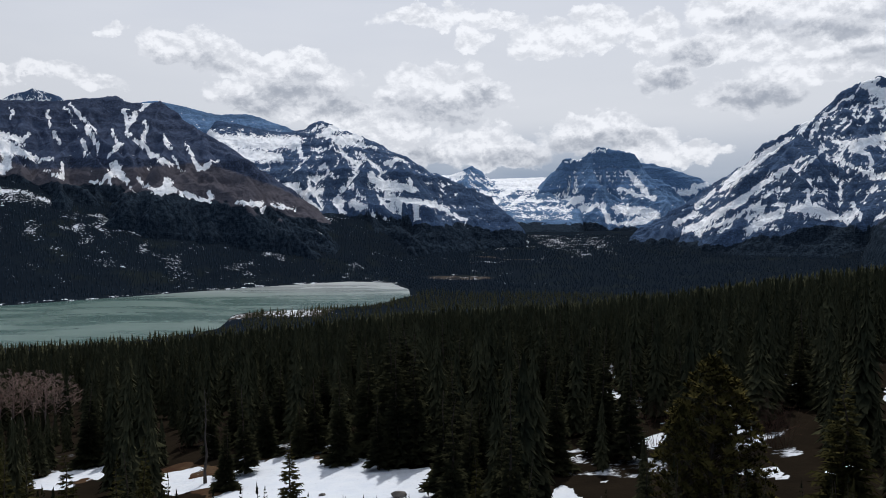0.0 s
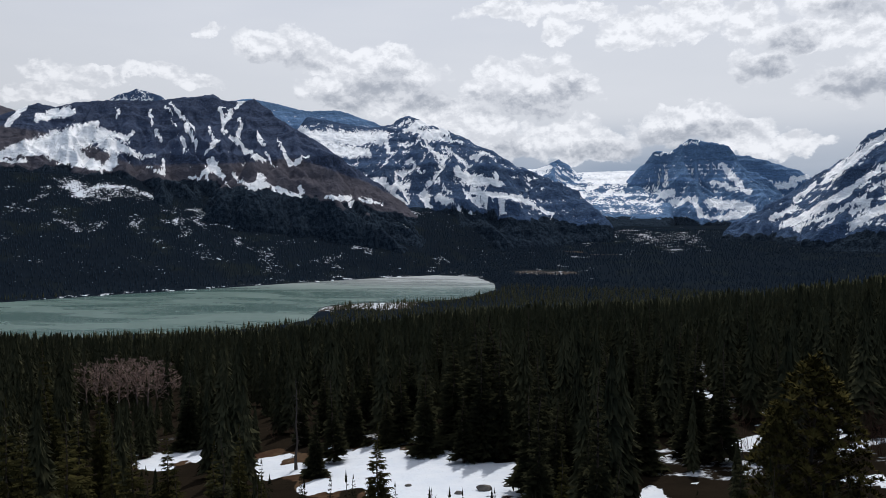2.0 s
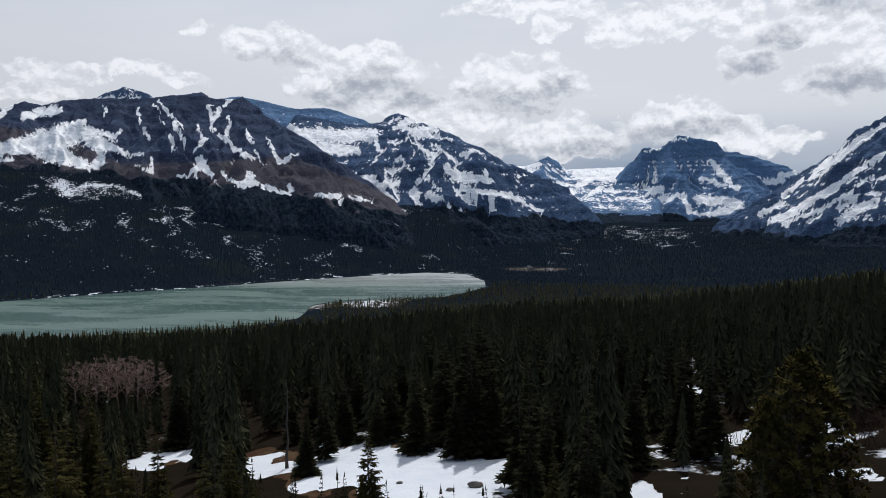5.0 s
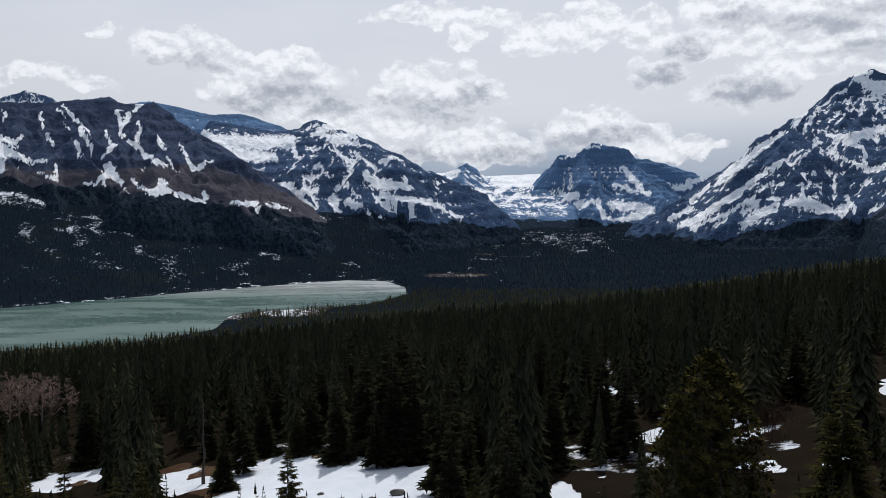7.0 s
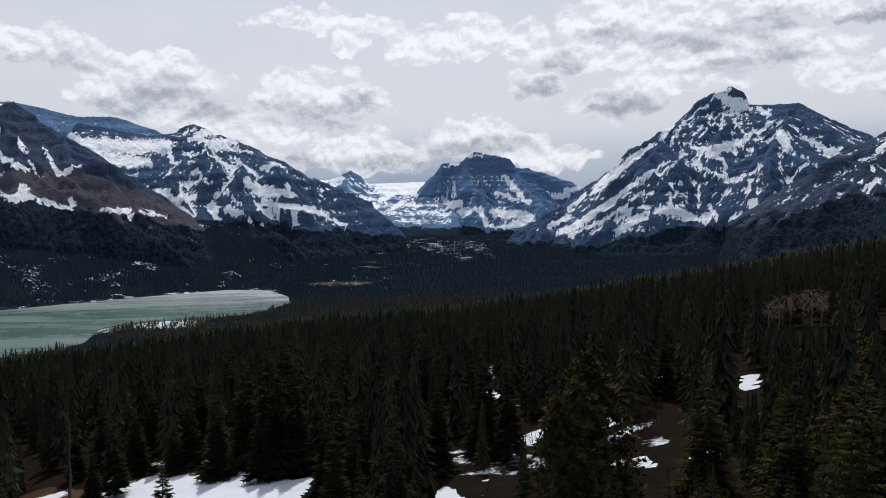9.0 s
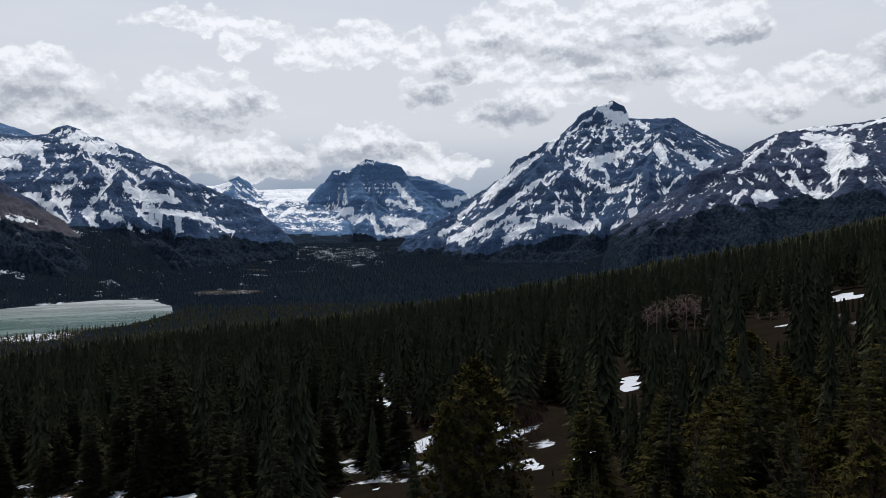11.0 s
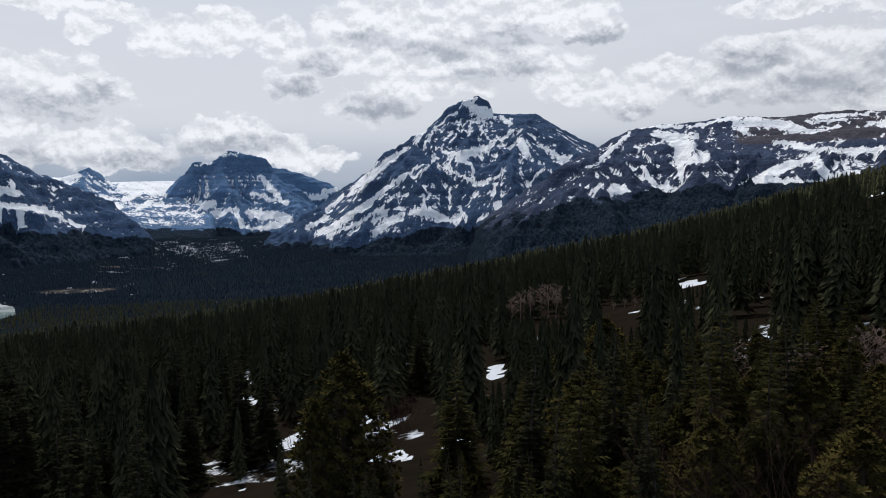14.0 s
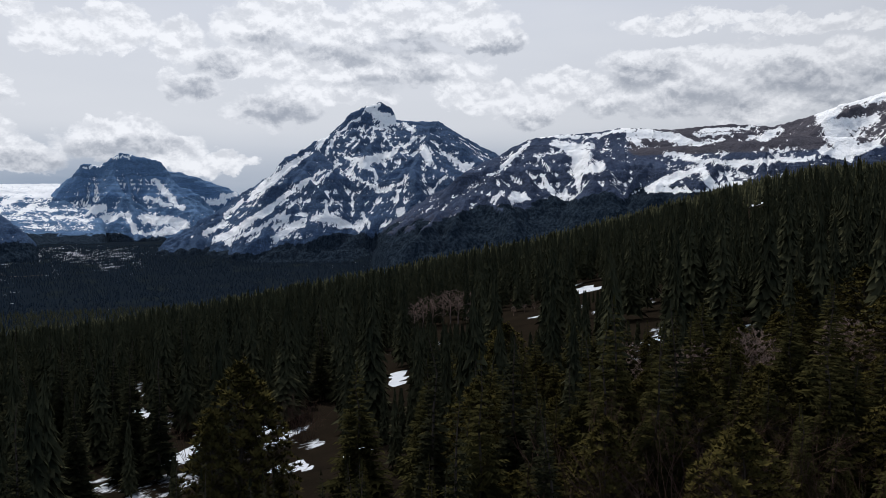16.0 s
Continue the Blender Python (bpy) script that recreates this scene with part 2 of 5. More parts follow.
def needles(dark, light):
    def build(g, bsdf):
        info = g.n("ShaderNodeObjectInfo").outputs["Random"]
        island = g.n("ShaderNodeNewGeometry").outputs["Random Per Island"]
        p = where(g)
        clump = g.step(g.noise(g.v("MULTIPLY", p, (1.0, 1.0, 0.25)), 0.45, 2.0), 0.3, 0.7)
        f = g.m("ADD", g.m("ADD", g.m("MULTIPLY", island, 0.22), g.m("MULTIPLY", clump, 0.38)), g.m("ADD", g.m("MULTIPLY", info, 0.22), g.m("MULTIPLY", g.noise(p, 4.0, 4.0, 0.7), 0.3)))
        g.put(bsdf.inputs["Base Color"], g.mix(f, dark, light))

    return build


def bark(dark, light):
    def build(g, bsdf):
        p = where(g)
        v = g.v("MULTIPLY", p, (9.0, 9.0, 2.0))
        g.put(bsdf.inputs["Base Color"], g.mix(g.noise(v, 1.5, 5.0, 0.65), dark, light))
        bump(g, bsdf, g.noise(v, 2.5, 4.0), 0.6, 0.02)

    return build


def water_look(g, bsdf):
    p = where(g)
    wind = g.noise(g.v("MULTIPLY", p, (0.0035, 0.011, 1.0)), 1.0, 5.0, 0.6, 0.6)
    milky = g.mix(g.step(wind, 0.38, 0.62), (0.060, 0.110, 0.095), (0.095, 0.150, 0.128))
    sep = g.n("ShaderNodeSeparateXYZ")
    g.put(sep.inputs[0], p)
    # Bright sky reflection at the lake's head, put into the water colour as pale grey.
    head_glare = g.m("MULTIPLY", g.step(sep.outputs[1], 1380.0, 1720.0), g.step(g.noise(g.v("MULTIPLY", p, (0.006, 0.02, 1.0)), 1.0, 5.0, 0.6), 0.32, 0.6, 0.7, 1.0))
    milky = g.mix(head_glare, milky, (0.36, 0.38, 0.37))
    g.put(bsdf.inputs["Base Color"], milky)
    g.put(bsdf.inputs["Roughness"], g.step(wind, 0.4, 0.65, 0.22, 0.36))
    chop = g.m("ADD", g.noise(p, 0.35, 4.0, 0.6), g.noise(p, 0.06, 3.0))
    bump(g, bsdf, chop, 0.05, 0.6)


def ice_look(g, bsdf):
    p = where(g)
    g.put(bsdf.inputs["Base Color"], g.mix(g.noise(p, 0.02, 5.0), (0.62, 0.66, 0.70), (0.86, 0.86, 0.86)))


def stone_look(g, bsdf):
    p = where(g)
    g.put(bsdf.inputs["Base Color"], g.mix(g.noise(p, 4.0, 6.0, 0.65), (0.05, 0.045, 0.042), (0.2, 0.18, 0.16)))
    bump(g, bsdf, g.noise(p, 6.0, 5.0), 0.6, 0.05)


# Mid and far rock: aerial haze is put into a paler, bluer tint.
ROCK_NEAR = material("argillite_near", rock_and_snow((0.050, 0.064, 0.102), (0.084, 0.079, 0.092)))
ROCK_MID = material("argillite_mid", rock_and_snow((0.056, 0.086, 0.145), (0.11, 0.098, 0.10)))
ROCK_FAR_HAZED = material("argillite_far_hazed", rock_and_snow((0.095, 0.158, 0.260), (0.13, 0.15, 0.17), 0.22))
GROUND = material("hillside_ground", ground_look)
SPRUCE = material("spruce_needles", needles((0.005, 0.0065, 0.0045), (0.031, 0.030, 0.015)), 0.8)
# Olive needles of the young spruces, with sunlight put into the lighter, warmer colour.
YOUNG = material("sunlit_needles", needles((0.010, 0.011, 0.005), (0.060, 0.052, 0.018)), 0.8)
PINE = material("pine_needles", needles((0.012, 0.013, 0.005), (0.070, 0.056, 0.017)), 0.8)
RUST = material("rusty_needles", needles((0.040, 0.020, 0.009), (0.120, 0.058, 0.022)), 0.8)
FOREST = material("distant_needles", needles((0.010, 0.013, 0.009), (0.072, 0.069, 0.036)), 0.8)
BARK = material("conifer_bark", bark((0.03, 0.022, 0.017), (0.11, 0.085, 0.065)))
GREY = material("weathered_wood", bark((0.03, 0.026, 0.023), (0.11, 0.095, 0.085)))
# Trees across the valley: bluish haze is put into the needle colour.
HAZED_WOOD = material("hazed_far_needles", needles((0.008, 0.013, 0.022), (0.023, 0.034, 0.047)), 0.8)
ASPEN = material("aspen_bark", bark((0.13, 0.088, 0.074), (0.32, 0.235, 0.195)))
TWIGS = material("reddish_twigs", bark((0.032, 0.018, 0.014), (0.105, 0.064, 0.047)))
WATER = material("lake_water", water_look, 0.15, 0.5)
ICE = material("lake_ice", ice_look, 0.8)
STONE = material("field_stone", stone_look)


# ---- the land ----
def lattice(ix, iy, iz):
    h = (ix * 374761393 + iy * 668265263 + iz * 2147483647) & 0xFFFFFFFF
    h = ((h ^ (h >> 13)) * 1274126177) & 0xFFFFFFFF
    return ((h ^ (h >> 16)) & 0xFFFF) / 65535.0


def value_noise(x, y, z=0.0):
    """Smooth noise from 0 to 1 on arrays."""
    x, y = np.broadcast_arrays(np.asarray(x, float), np.asarray(y, float))
    z = np.broadcast_to(np.asarray(z, float), x.shape)
    c = [np.floor(a).astype(np.int64) for a in (x, y, z)]
    f = [a - b for a, b in zip((x, y, z), c)]
    f = [a * a * a * (a * (a * 6 - 15) + 10) for a in f]
    out = 0
    for i in (0, 1):
        for j in (0, 1):
            for k in (0, 1):
                w = (f[0] if i else 1 - f[0]) * (f[1] if j else 1 - f[1]) * (f[2] if k else 1 - f[2])
                out = out + w * lattice(c[0] + i, c[1] + j, c[2] + k)
    return out


def fbm(x, y, z=0.0, octaves=5, gain=0.5):
    total, amp, norm = 0, 1.0, 0
    for i in range(octaves):
        total = total + amp * value_noise(x * 2**i + 17.3 * i, y * 2**i - 9.1 * i, z + 5.7 * i)
        norm += amp
        amp *= gain
    return total / norm


def ridged(x, y, z=0.0, octaves=5):
    total, amp, norm = 0, 1.0, 0
    for i in range(octaves):
        total = total + amp * (1 - np.abs(2 * value_noise(x * 2**i + 3.3 * i, y * 2**i + 7.7 * i, z + 2.1 * i) - 1))
        norm += amp
        amp *= 0.5
    return total / norm


def smooth(x, lo, hi):
    t = np.clip((x - lo) / (hi - lo), 0, 1)
    return t * t * (3 - 2 * t)


def lerp(x, *pairs):
    return np.interp(x, [p[0] for p in pairs], [p[1] for p in pairs])


LAKE = -150.0
# bearing of the lake's outline and distance: near shore, the spit, the head of the lake, far shore
SHORE = [(-75, 900), (-45, 960), (-30, 1010), (-25, 998), (-20, 1020), (-16.2, 1075), (-15.6, 1170), (-14.9, 1235), (-12.5, 1262), (-9.3, 1275), (-6, 1300), (-4, 1375),
         (-2.35, 1480), (-2.5, 1600), (-3.9, 1770), (-6.8, 1815), (-10, 1765), (-15.7, 1668), (-23, 1565), (-30, 1505), (-45, 1440), (-75, 1400)]


def plan(az, d):
    a = np.radians(az)
    return np.sin(a) * d, np.cos(a) * d


SHORE_XY = np.array([plan(a, d) for a, d in SHORE])


def lake_distance(x, y):
    """Metres to the shore: minus on the water."""
    best, inside = np.full(x.shape, 1e9), np.zeros(x.shape, bool)
    n = len(SHORE_XY)
    for i in range(n):
        (ax, ay), (bx, by) = SHORE_XY[i], SHORE_XY[(i + 1) % n]
        ex, ey = bx - ax, by - ay
        t = np.clip(((x - ax) * ex + (y - ay) * ey) / (ex * ex + ey * ey), 0, 1)
        best = np.minimum(best, np.hypot(x - ax - t * ex, y - ay - t * ey))
        if by != ay:
            inside ^= ((ay > y) != (by > y)) & (x < ex * (y - ay) / (by - ay) + ax)
    return np.where(inside, -best, best)


def hill_rise(az):
    """Rise of the hillside along a bearing, to its brow."""
    return lerp(az, (-180, 0.12), (-110, 0.10), (-60, -0.05), (-45, -0.110), (-30, -0.137), (-19.6, -0.136), (-6.9, -0.122), (0, -0.114), (9, -0.110), (17, -0.090),
                (24, -0.069), (30, -0.051), (40.7, -0.016), (48.8, 0.020), (54.4, 0.048), (59, 0.066), (64, 0.070), (80, 0.10), (110, 0.14), (180, 0.12)) + 0.0024


def brow_drop(az):
    return lerp(az, (-60, 0.0), (-40, 0.010), (-30, 0.013), (-18, 0.014), (-8, 0.010), (2, 0.005), (10, 0.0))


def ground_z(x, y):
    d, az = np.hypot(x, y), np.degrees(np.arctan2(x, y))
    rise = hill_rise(az)
    brow = lerp(az, (-180, 700), (-60, 700), (-35, 520), (-15, 430), (10, 430), (35, 480), (45, 520), (60, 560), (80, 700), (180, 700))
    hill = -10 + rise * d + 1.3 * (fbm(x / 23, y / 23, 1.0, 4) - 0.5) * smooth(d, 10, 60) + 7 * (fbm(x / 150, y / 150, 2.0, 3) - 0.5) * smooth(d, 120, 400)
    hill = hill - 2.2 * np.exp(-(((d - 3) / 14) ** 2))
    hill = hill - d * smooth(d, 110, 330) * brow_drop(az)
    drop = np.maximum(d - brow, 0)
    hill = hill - 0.00022 * drop * drop - 0.035 * drop
    floor = lerp(d, (0, -158), (1300, -150), (1850, -146), (2600, -108), (3200, -78), (4200, -64), (5000, -58))
    floor = floor + 16 * (fbm(x / 260, y / 260, 4.0, 4) - 0.5) * smooth(d, 1700, 2400) + 8 * smooth(d, 2300, 2750) * (1 - smooth(d, 3000, 3500)) * np.exp(-(((az - 8) / 7.5) ** 2))
    z = np.maximum(hill, floor) + 6 * np.exp(-np.abs(hill - floor) / 14)
    # wooded slopes under the ranges
    foot = lerp(az, (-180, 1900), (-60, 1440), (-30, 1530), (-23, 1590), (-15.7, 1690), (-6.8, 1840), (-2, 2250), (1, 2750), (4, 3400), (6, 9000), (15, 9000), (17, 2900), (22, 2450), (30, 2150), (40, 1640), (60, 1500), (180, 1900))
    side = -150 + lerp(az, (-30, 0.36), (-8, 0.27), (2, 0.22), (15, 0.16), (30, 0.19), (40, 0.26), (48, 0.34)) * (d - foot)
    side = side + 20 * (ridged(az / 5.0, d / 900.0, 9.0, 4) - 0.55) * smooth(d - foot, 40, 400)
    top = lerp(az, (-60, 110), (-30, 95), (-21, 60), (-12, 10), (-4, -15), (3, -30), (20, -30), (32, -5), (40, 70), (60, 120))
    side = np.where(side > top, top + (side - top) * 0.12, side)
    z = np.where((side > z) & (d > 1200), side, z)
    s = lake_distance(x, y)
    bank = LAKE + np.where(s > 0, 0.6 + 0.10 * s, -0.6 + 0.12 * s)
    k = smooth(s, 10, 130)
    z = np.where(s < 130, bank * (1 - k) + np.maximum(z, LAKE + 1.5) * k, np.where(d > 900, np.maximum(z, LAKE + 2.0), z))
    return z


def mesh_of(name, verts, faces, mat, attrs=None, smooth_on=True):
    """A mesh from arrays of places and of faces (all with as many corners)."""
    me = bpy.data.meshes.new(name)
    verts, faces = np.asarray(verts, np.float32), np.asarray(faces, np.int32)
    n, k = faces.shape
    me.vertices.add(len(verts))
    me.vertices.foreach_set("co", verts.ravel())
    me.loops.add(n * k)
    me.loops.foreach_set("vertex_index", faces.ravel())
    me.polygons.add(n)
    me.polygons.foreach_set("loop_start", np.arange(0, n * k, k, dtype=np.int32))
    me.polygons.foreach_set("use_smooth", np.full(n, smooth_on))
    for key, values in (attrs or {}).items():
        me.attributes.new(key, "FLOAT", "POINT").data.foreach_set("value", np.asarray(values, np.float32).ravel())
    me.materials.append(mat)
    me.update(calc_edges=True)
    me.validate()
    return me


def grid_faces(rows, cols, wrap=False):
    i, j = np.meshgrid(np.arange(rows - 1), np.arange(cols if wrap else cols - 1), indexing="ij")
    k = (j + 1) % cols
    return np.stack([i * cols + j, i * cols + k, (i + 1) * cols + k, (i + 1) * cols + j], -1).reshape(-1, 4)


# open snow and grass on the hillside: bearing, distance, half width, half depth, snow
GLADES = [
    (-18.4, 51, 2.0, 3.6, 1.0), (-14.5, 49, 2.1, 6.0, 1.0), (-10.0, 46, 1.9, 8.0, 1.0), (-6.0, 43, 2.1, 7.4, 1.0), (-2.8, 41.5, 2.2, 4.6, 0.9), (-4.6, 58, 1.4, 4.5, 0.9),
    (9.3, 38, 0.6, 2.2, 0.9), (11.8, 41, 0.5, 2.0, 0.8), (23.2, 42, 1.5, 1.3, 1.0), (-26.0, 56, 2.0, 2.6, 0.8), (30.6, 64, 1.1, 4.0, 0.9),
    (44.6, 116, 2.3, 7.5, 1.0), (48.8, 70, 1.5, 1.1, 0.8), (55.6, 330, 4.5, 9.0, 1.0), (12.4, 80, 0.9, 2.8, 0.8), (24.8, 74, 0.8, 3.5, 0.7), (16.0, 54, 1.1, 4.0, 0.6), (27.6, 42, 0.9, 1.6, 0.9),
    (20.5, 55, 1.2, 1.4, 0.7),
]


def glade_field(x, y):
    best = np.full(np.shape(x), -2.0)
    for az, d, a, b, _ in GLADES:
        gx, gy = plan(az, d)
        r = np.radians(az)
        across = (x - gx) * np.cos(r) - (y - gy) * np.sin(r)
        along = (x - gx) * np.sin(r) + (y - gy) * np.cos(r)
        best = np.maximum(best, 1 - (across / a) ** 2 - (along / b) ** 2)
    return best


# snow among the trees across the valley: bearing and rise of the two ends, half widths (milliradians)
SNOW_SPECKS = [(-32.9, 38, -30.9, 26, 5.8, 7.3), (-31.9, 26, -29.9, 14, 7.3, 6.6), (-29.9, 23, -27.4, 14, 6.6, 2.9), (-27.3, 44, -26.2, 34, 3.6, 3.6), (-25.5, 35, -24.0, 30, 3.6, 3.6), (-24.0, -4, -20.9, -1, 4.4, 4.4),
    (-24.0, -11, -23.6, -17, 4.4, 3.6), (-20.9, -18, -19.3, -12, 4.4, 4.4), (-19.4, -51, -18.6, -72, 10.2, 11.7), (-16.1, -66, -13.7, -59, 5.8, 6.6), (-19.7, -15, -16.1, -23, 4.4, 4.4), (-12.8, -45, -11.2, -52, 5.8, 5.8),
    (-32.3, 6, -32.4, 0, 3.6, 2.9), (-35.6, 9, -35.1, 7, 2.9, 2.9), (-14.9, -1, -12.4, -8, 5.1, 4.4), (-10.3, -16, -8.7, -23, 4.4, 3.6)]
SNOW_KNOLL = [(7.8, -36, 9.7, -40, 5.1, 7.3), (9.7, -31, 11.6, -36, 6.6, 5.8), (9.7, -47, 11.2, -45, 3.6, 3.6), (7.4, -51, 7.0, -55, 3.6, 2.9), (5.0, -34, 5.4, -30, 2.9, 2.9), (2.1, -25, 2.6, -23, 2.9, 2.2),
    (6.2, -25, 8.5, -23, 2.2, 2.2), (12.0, -45, 12.7, -47, 2.9, 2.2), (1.3, -25, 1.5, -25, 2.2, 2.2), (15.3, -24, 16.0, -39, 2.2, 2.2)]


def strokes_field(az, te, strokes):
    best = np.full(az.shape, -3.0)
    for a0, t0, a1, t1, w0, w1 in strokes:
        k = 17.45
        ax, ay, bx, by = a0 * k, t0, a1 * k, t1
        ex, ey = bx - ax, by - ay
        px, py = az * k, te * 1000
        t = np.clip(((px - ax) * ex + (py - ay) * ey) / (ex * ex + ey * ey + 1e-6), 0, 1)
        w = np.maximum(w0 + (w1 - w0) * t, 1.1)
        r = np.hypot(px - ax - t * ex, py - ay - t * ey)
        best = np.maximum(best, 1 - r / w)
    return best


def build_ground():
    inner = np.arange(-47, 75.01, 0.36)
    outer = np.arange(78, 312, 3.0)
    az = np.concatenate([inner, outer])
    d = np.concatenate([[0.0, 0.8, 2.0, 3.5], np.geomspace(5, 34, 18)[:-1], np.geomspace(34, 66, 46)[:-1], np.geomspace(66, 600, 52)[:-1], np.geomspace(600, 1380, 26), np.linspace(1400, 2560, 100), np.geomspace(2600, 4950, 34)])
    A, D = np.meshgrid(az, d)
    x, y = plan(A, D)
    z = ground_z(x, y)
    field = glade_field(x, y)
    patch = fbm(x / 9, y / 9, 3.0, 4)
    a = (A + 180) % 360 - 180
    # under the trees the snow lies in scraps; on the far slopes in glades
    snow = np.where(D < 700, np.clip(0.10 + 2.4 * (patch - 0.48) - 0.25 * smooth(a, 26, 32), 0, 0.46), 0.0)
    ragged = field + 5.5 * (fbm(x / 2.6, y / 2.6, 14.0, 4, 0.6) - 0.48) + 1.6 * (patch - 0.5)
    snow = np.where((ragged > -0.35) & (field > -1.2), np.clip(0.5 + 0.9 * ragged, snow, 1), snow)
    scraps = fbm(x / 60, y / 60, 6.0, 4)
    specks = fbm(x / 26, y / 26, 7.0, 4, 0.6)
    slope = smooth(D, 1550, 1750) * (1 - smooth(a, 4, 6))
    strip = np.exp(-(((z - 20 - 1.8 * (a + 20)) / 65) ** 2)) * lerp(a, (-36, 0.2), (-29, 0.25), (-24, 0.5), (-15, 0.75), (-7, 0.55), (3, 0.3))
    snow = np.where((D > 1500), slope * (0.46 * strip + 0.55 * np.exp(-(((a + 31) / 2.6) ** 2) - (((z - 60) / 38) ** 2)) + 1.0 * (scraps - 0.5) + 1.5 * (specks - 0.5) - 0.12), snow)
    knoll = smooth(D, 2500, 2650) * (1 - smooth(D, 3150, 3400)) * lerp(a, (-3, 0), (1, 0.55), (8, 0.75), (11, 0.6), (14, 0.3), (16, 0.0))
    snow = np.maximum(snow, knoll * (0.24 + 1.6 * (scraps - 0.5) + 1.8 * (specks - 0.5)))
    te = z / np.maximum(D, 1)
    among = strokes_field(a + 1.0 * (specks - 0.5), te + 0.008 * (scraps - 0.5), SNOW_SPECKS + SNOW_KNOLL)
    snow = np.maximum(snow, np.where(D > 1500, 0.13 + 0.26 * np.clip(among, -1.2, 0.6) + 0.9 * (fbm(x / 15, y / 15, 27.0, 3, 0.6) - 0.5), 0.0))
    s = lake_distance(x, y)
    marsh = np.exp(-(((a - 1) / 3.6) ** 2) - (((D - 1850) / 70) ** 2)) + 0.8 * np.exp(-(((a - 4) / 4.0) ** 2) - (((D - 2350) / 60) ** 2))
    marsh = marsh * (0.30 + 2.2 * (specks - 0.40))
    spit = np.exp(-(((a + 12.5) / 4.6) ** 4) - (((D - 1225) / 70) ** 4))
    marsh = np.maximum(marsh, spit)
    snow = np.maximum(snow, spit * (0.34 + 1.2 * (fbm(x / 14, y / 14, 8.0, 3) - 0.4)))
    rim = np.where((s > 0) & (s < 17) & (D > 1400) & (a < -3), 0.16 + 2.2 * (fbm(x / 14, y / 14, 12.0, 3) - 0.5), 0)
    snow = np.maximum(snow, rim)
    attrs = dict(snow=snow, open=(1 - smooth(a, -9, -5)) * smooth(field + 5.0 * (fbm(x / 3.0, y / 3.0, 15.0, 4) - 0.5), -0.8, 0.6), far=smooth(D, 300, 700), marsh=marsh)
    n = len(az)
    verts = np.stack([x, y, z], -1).reshape(-1, 3)
    faces = grid_faces(len(d), n, True)
    me = mesh_of("ground", verts, faces, GROUND, attrs)
    tagged(new("ground", me), "hillside and valley floor with patchy spring snow", "ground", kind="structure")


build_ground()


def build_water():
    ring = SHORE_XY
    c = ring.mean(0)
    pts = []
    n = len(ring)
    for i in range(n):
        p0, p1, p2, p3 = ring[i - 1], ring[i], ring[(i + 1) % n], ring[(i + 2) % n]
        for t in np.linspace(0, 1, 8, endpoint=False):
            pts.append(0.5 * (2 * p1 + (p2 - p0) * t + (2 * p0 - 5 * p1 + 4 * p2 - p3) * t * t + (3 * p1 - p0 - 3 * p2 + p3) * t**3))
    bm = bmesh.new()
    top = [bm.verts.new((x, y, LAKE)) for x, y in pts]
    bmesh.ops.triangulate(bm, faces=[bm.faces.new(top)])
    me = bpy.data.meshes.new("lake")
    bm.to_mesh(me)
    bm.free()
    me.materials.append(WATER)
    tagged(new("lake", me), "milky green glacial lake with wind streaks", "lake", kind="structure")
    a = np.radians(np.linspace(9.2, 14.2, 40))
    near, far = 4010 + 25 * np.sin(a * 90), 4300 + 20 * np.sin(a * 130)
    edge = [(np.sin(t) * r, np.cos(t) * r, -61.0) for t, r in zip(a, near)] + [(np.sin(t) * r, np.cos(t) * r, -61.0) for t, r in zip(a[::-1], far[::-1])]
    me = mesh_of("frozen_lake", edge, [[i, i + 1, 78 - i, 79 - i] for i in range(39)], ICE)
    tagged(new("frozen_lake", me), "snow-covered frozen upper lake below the peak", "lake", kind="structure")


build_water()


def seg_field(x, y, lines, steep):
    """Height of the ridges over (x, y): each falls away from its crest by its own slope. Also the distance to the crest that wins."""
    best, far = np.full(x.shape, -1e9), np.full(x.shape, 1e9)
    for line, k in lines:
        p = [(*plan(a, d), d * te / 1000) for a, te, d in line]
        for (ax, ay, az_), (bx, by, bz) in zip(p[:-1], p[1:]):
            ex, ey = bx - ax, by - ay
            t = np.clip(((x - ax) * ex + (y - ay) * ey) / (ex * ex + ey * ey), 0, 1)
            r = np.hypot(x - ax - t * ex, y - ay - t * ey)
            h = az_ + t * (bz - az_) - k * steep * r
            far = np.where(h > best, r, far)
            best = np.maximum(best, h)
    return best, far


